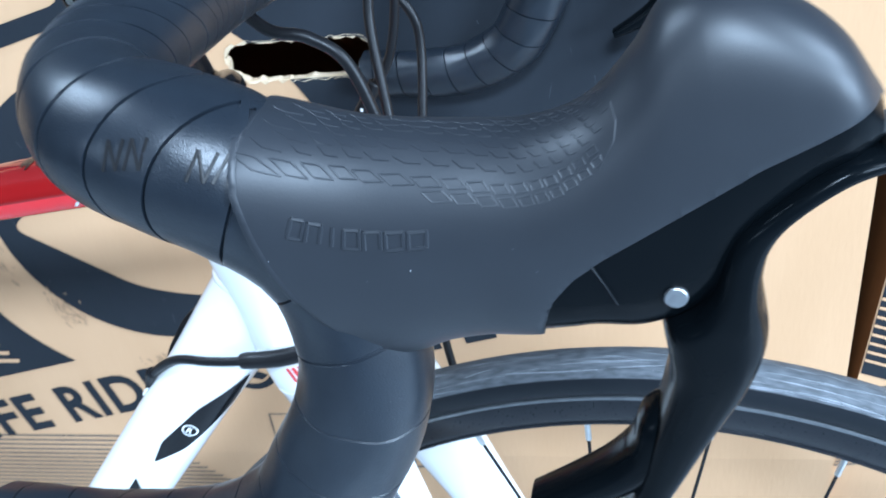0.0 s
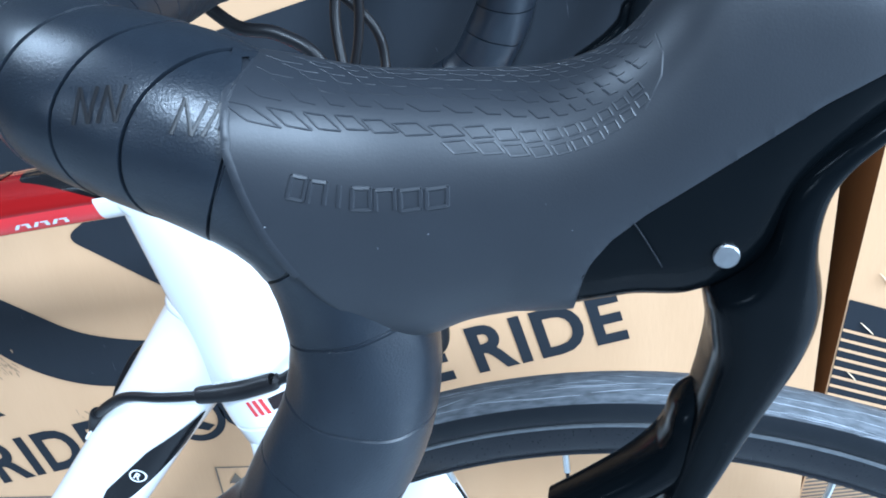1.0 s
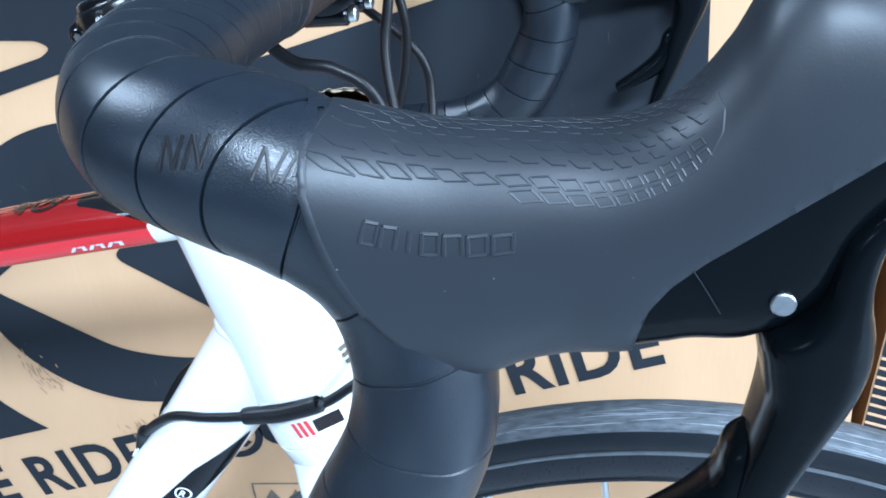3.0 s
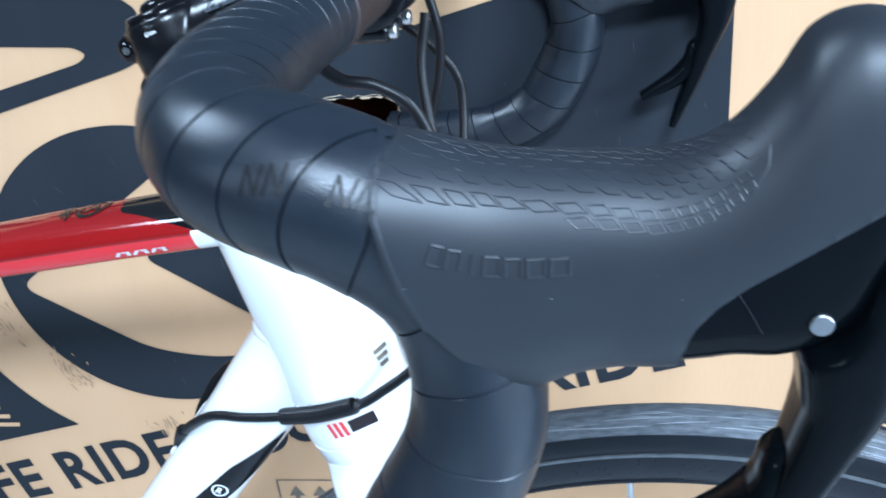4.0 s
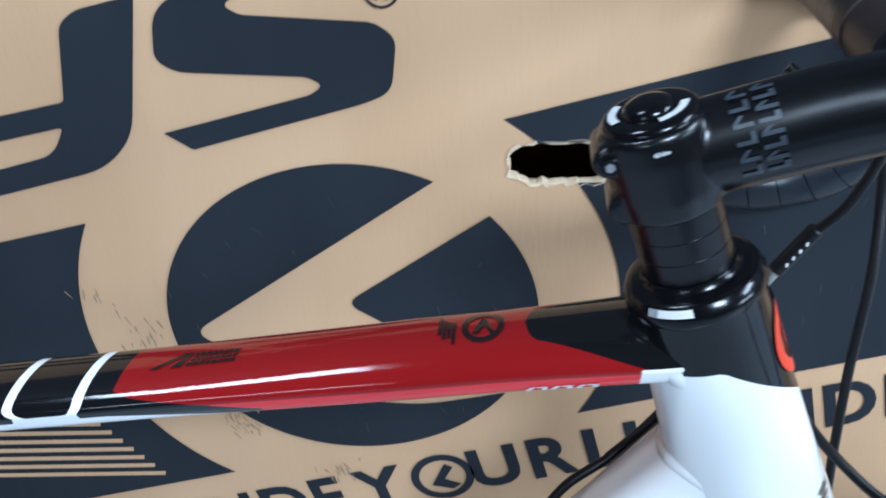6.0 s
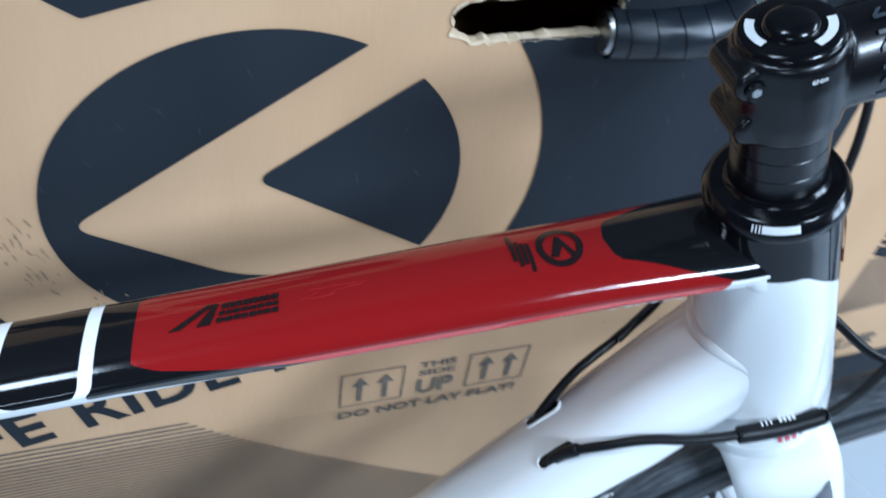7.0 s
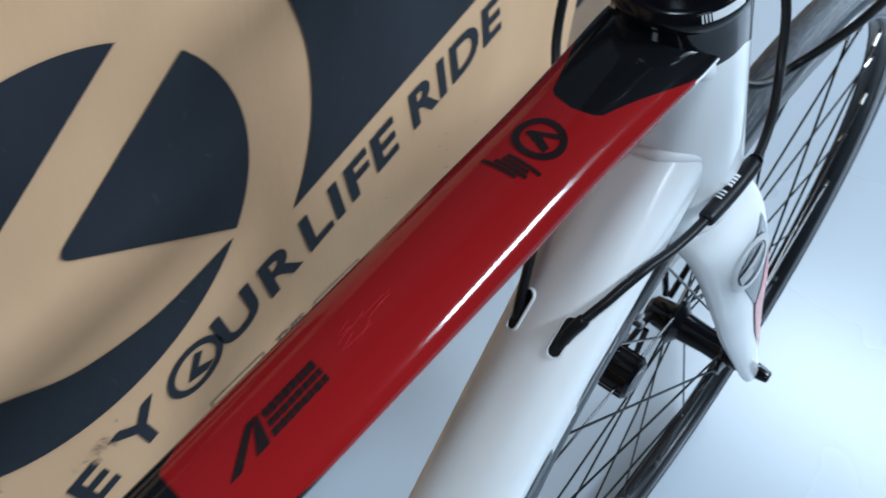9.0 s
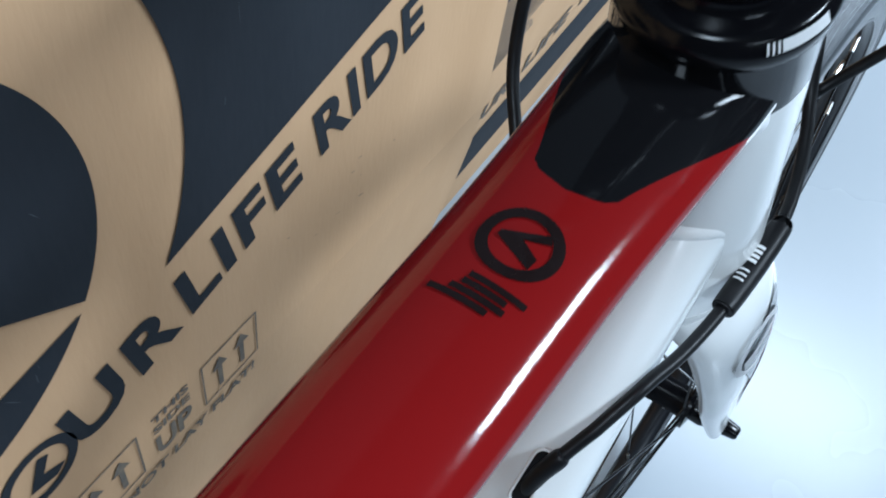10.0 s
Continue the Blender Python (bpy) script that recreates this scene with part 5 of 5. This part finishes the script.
sleeve = part("sleeve", sweep([(0.067, -0.0374, 0.6985, 0.0036, 0.0036), (0.0655, -0.0373, 0.6975, 0.0044, 0.0044), (0.048, -0.0368, 0.6920, 0.0045, 0.0045), (0.029, -0.0356, 0.6886, 0.0044, 0.0044), (0.0275, -0.0355, 0.6884, 0.0036, 0.0036)], 6, n=16), HOSE, right_hose, "black rubber joining sleeve with white print")


def on_sleeve(x, deg):
    """A point on the sleeve at x, deg degrees from its top towards its left."""
    u = (x - 0.029) / 0.0365
    return Vector((x, lerp(-0.0356, -0.0373, u) + 0.0048 * math.sin(radians(deg)), lerp(0.6886, 0.6975, u) + 0.0048 * math.cos(radians(deg))))


for k in range(8):
    if k == 3:
        continue
    x = 0.0365 + 0.0021 * k
    w = 0.0008 if k < 3 else 0.0013
    part("sleeve_mark", fitted([[(x, -8), (x + w, -8), (x + w + 0.0006, 42), (x + 0.0006, 42)]], on_sleeve, 3), WHITE_INK, sleeve, "", False)
part("plug", sweep([(-0.0415, -0.0169, 0.6634, 0.0027, 0.0027), (-0.0428, -0.0160, 0.6616, 0.0034, 0.0034), (-0.0470, -0.0130, 0.6545, 0.0033, 0.0033), (-0.0500, -0.0112, 0.6470, 0.0032, 0.0032), (-0.0500, -0.0110, 0.6410, 0.0030, 0.0030)], 5, n=16), HOSE, right_hose, "black rubber plug at the cable port")
left_hose = cable([(0.098, 0.066, 0.884), (0.104, 0.066, 0.850), (0.095, 0.072, 0.812), (0.078, 0.077, 0.787), (0.061, 0.076, 0.760), (0.046, 0.070, 0.730), (0.031, 0.056, 0.709), (0.012, 0.0410, 0.698), (-0.010, 0.0300, 0.688), (-0.031, 0.0220, 0.6765), (-0.0420, 0.0180, 0.6630), (-0.0494, 0.0152, 0.6495), (-0.0493, 0.0150, 0.6390)])
part("barrel_adjuster", cyl((0.068, 0.0768, 0.771), (0.084, 0.0762, 0.796), 0.0040, n=16, bevel=0.0008), HOSE, left_hose, "black barrel adjuster with bright ends")
for k in range(4):
    a = 0.25 + 0.16 * k
    p = Vector((0.068, 0.0768, 0.771)).lerp(Vector((0.084, 0.0762, 0.796)), a)
    part("adjuster_mark", block(p.x - 0.0006, p.x + 0.0006, p.y - 0.0046, p.y - 0.0040, p.z - 0.0008, p.z + 0.0010), WHITE_INK, left_hose, "", False)
part("ferrule", cyl((0.064, 0.0766, 0.765), (0.0678, 0.0768, 0.7708), 0.0030, n=14), STEEL, left_hose, "bright steel ferrule")
cable([(0.062, 0.090, 0.872), (0.080, 0.084, 0.858), (0.095, 0.082, 0.846), (0.108, 0.080, 0.831), (0.111, 0.078, 0.812), (0.110, 0.066, 0.775), (0.106, 0.056, 0.720), (0.110, 0.056, 0.640), (0.122, 0.064, 0.540), (0.140, 0.052, 0.430)], "black front brake cable housing")
cable([(0.078, -0.058, 0.8765), (0.0905, -0.060, 0.8676), (0.1055, -0.060, 0.8642), (0.1196, -0.060, 0.8530), (0.130, -0.060, 0.822), (0.141, -0.056, 0.780), (0.150, -0.042, 0.738), (0.142, -0.022, 0.705), (0.110, -0.014, 0.706), (0.084, 0.003, 0.722), (0.060, 0.034, 0.738), (0.030, 0.041, 0.728), (0.004, 0.034, 0.702), (-0.012, 0.027, 0.690)], "black shift cable housing")

# the red head badge
bm = bmesh.new()


def on_head(s, a):
    c = S0 + UP * s
    r = head_r(s) + 0.0008
    return c + AHEAD * (r * math.cos(a)) + SIDE * (r * math.sin(a))


bm = flat([[(-0.034 + 0.0185 * math.cos(t), 0.62 * math.sin(t)) for t in (2 * math.pi * k / 40 for k in range(40))], [(-0.034 + 0.0132 * math.cos(t), 0.42 * math.sin(t)) for t in (2 * math.pi * k / 40 for k in range(40))]], on_head)
flat([[(-0.043, -0.30), (-0.027, 0.05), (-0.023, 0.30), (-0.030, 0.30), (-0.035, 0.06), (-0.043, 0.10)]], on_head, bm)
part("head_badge", bm, RED_BADGE, bike, "bright red round head badge", False)

# lettering on the frame as plain bars
def on_under(x, v):
    """A point on the near side face of the top tube, v from 0 at the crease to 1 underneath."""
    return tt_point(x, -90 - 90 * v, 0.0005)


for k in range(3):
    x = -0.0530 + 0.0104 * k
    bm = flat([[(x - 0.0006, 0.35), (x + 0.0020, 0.235), (x + 0.0042, 0.235), (x + 0.0016, 0.35)]], on_under)
    flat([[(x + 0.0046, 0.235), (x + 0.0088, 0.235), (x + 0.0088, 0.268), (x + 0.0044, 0.268)]], on_under, bm)
    flat([[(x + 0.0066, 0.272), (x + 0.0088, 0.272), (x + 0.0088, 0.35), (x + 0.0066, 0.35)]], on_under, bm)
    part("white_lettering", bm, WHITE_INK, bike, "", False)


def on_stem(x, deg):
    z = 0.8700 + 0.300 * x
    return Vector((x - 0.006 * math.sin(radians(deg)), -0.01735 * math.cos(radians(deg)), z + 0.0197 * math.sin(radians(deg))))


# two lines of worn lettering round the extension, as broken bars
for x, wide, step, count, thick in ((0.0215, 0.0068, 18.0, 6, 0.0017), (0.0300, 0.0075, 13.5, 8, 0.0020)):
    for k in range(count):
        d = -22 + step * k
        e = step * 0.72
        bm = flat([[(x, d), (x + wide, d), (x + wide, d + 4.5), (x, d + 4.5)]], on_stem)
        flat([[(x, d + 4.5), (x + thick, d + 4.5), (x + wide * 0.62, d + e), (x + wide * 0.62 - thick, d + e)]] if k % 2 else [[(x + wide - thick, d + 4.5), (x + wide, d + 4.5), (x + wide, d + e), (x + wide - thick, d + e)]], on_stem, bm)
        part("stem_lettering", bm, DIM_INK, stem, "", False)


def on_cover(a, h):
    r = float(np.interp(h, [-0.004, 0.0004, 0.0012, 0.0046, 0.0054], [0.0288, 0.0288, 0.0284, 0.0268, 0.0258])) + 0.0004
    return S0 + UP * h + AHEAD * (r * math.cos(radians(a))) + SIDE * (r * math.sin(radians(a)))


def strip(a0, a1, h0, h1, place, n=12):
    bm = bmesh.new()
    rows = [(bm.verts.new(place(lerp(a0, a1, k / n), h0)), bm.verts.new(place(lerp(a0, a1, k / n), h1))) for k in range(n + 1)]
    for p, q in zip(rows, rows[1:]):
        bm.faces.new((p[0], q[0], q[1], p[1]))
    return bm


for a0, a1 in ((-126, -97), (-128.4, -127.2), (-131.2, -130), (-134, -132.8)):
    part("cover_lettering", strip(a0, a1, 0.0014, 0.0044, on_cover), WHITE_INK, bike, "", False)


def on_cap(a, r):
    return S0 + UP * 0.0776 + AHEAD * (r * math.cos(radians(a))) + SIDE * (r * math.sin(radians(a)))


for a0, a1 in ((-78, -8), (140, 205)):
    part("cap_lettering", strip(a0, a1, 0.0120, 0.0152, on_cap), WHITE_INK, stem, "", False)
part("torque_mark", words("6Nm", lambda a, h: S0 + UP * (0.0672 + h * 0.95) + AHEAD * (a - 0.002) + SIDE * -(0.0213 - 0.10 * h - 24 * (a - 0.002) ** 2), 0.0056, 0.0020, 0.02), WHITE_INK, stem, "", False)
# red and dark sticker low on the head tube
for k in range(3):
    part("sticker_bar", flat([[(-0.136, -1.75 + 0.10 * k), (-0.145, -1.72 + 0.10 * k), (-0.145, -1.66 + 0.10 * k), (-0.136, -1.69 + 0.10 * k)]], on_head), RED_DECAL, bike, "", False)
part("sticker_bar", flat([[(-0.137, -1.42), (-0.144, -1.42), (-0.144, -1.02), (-0.137, -1.02)]], on_head), DARK_DECAL, bike, "", False)
for k in range(3):
    s = -0.111 - 0.0036 * k
    part("head_lettering", fitted([[(s, -0.62), (s - 0.0022, -0.62), (s - 0.0022, -0.36 - 0.05 * k), (s, -0.36 - 0.05 * k)]], on_head, 2), GREY_INK, bike, "", False)
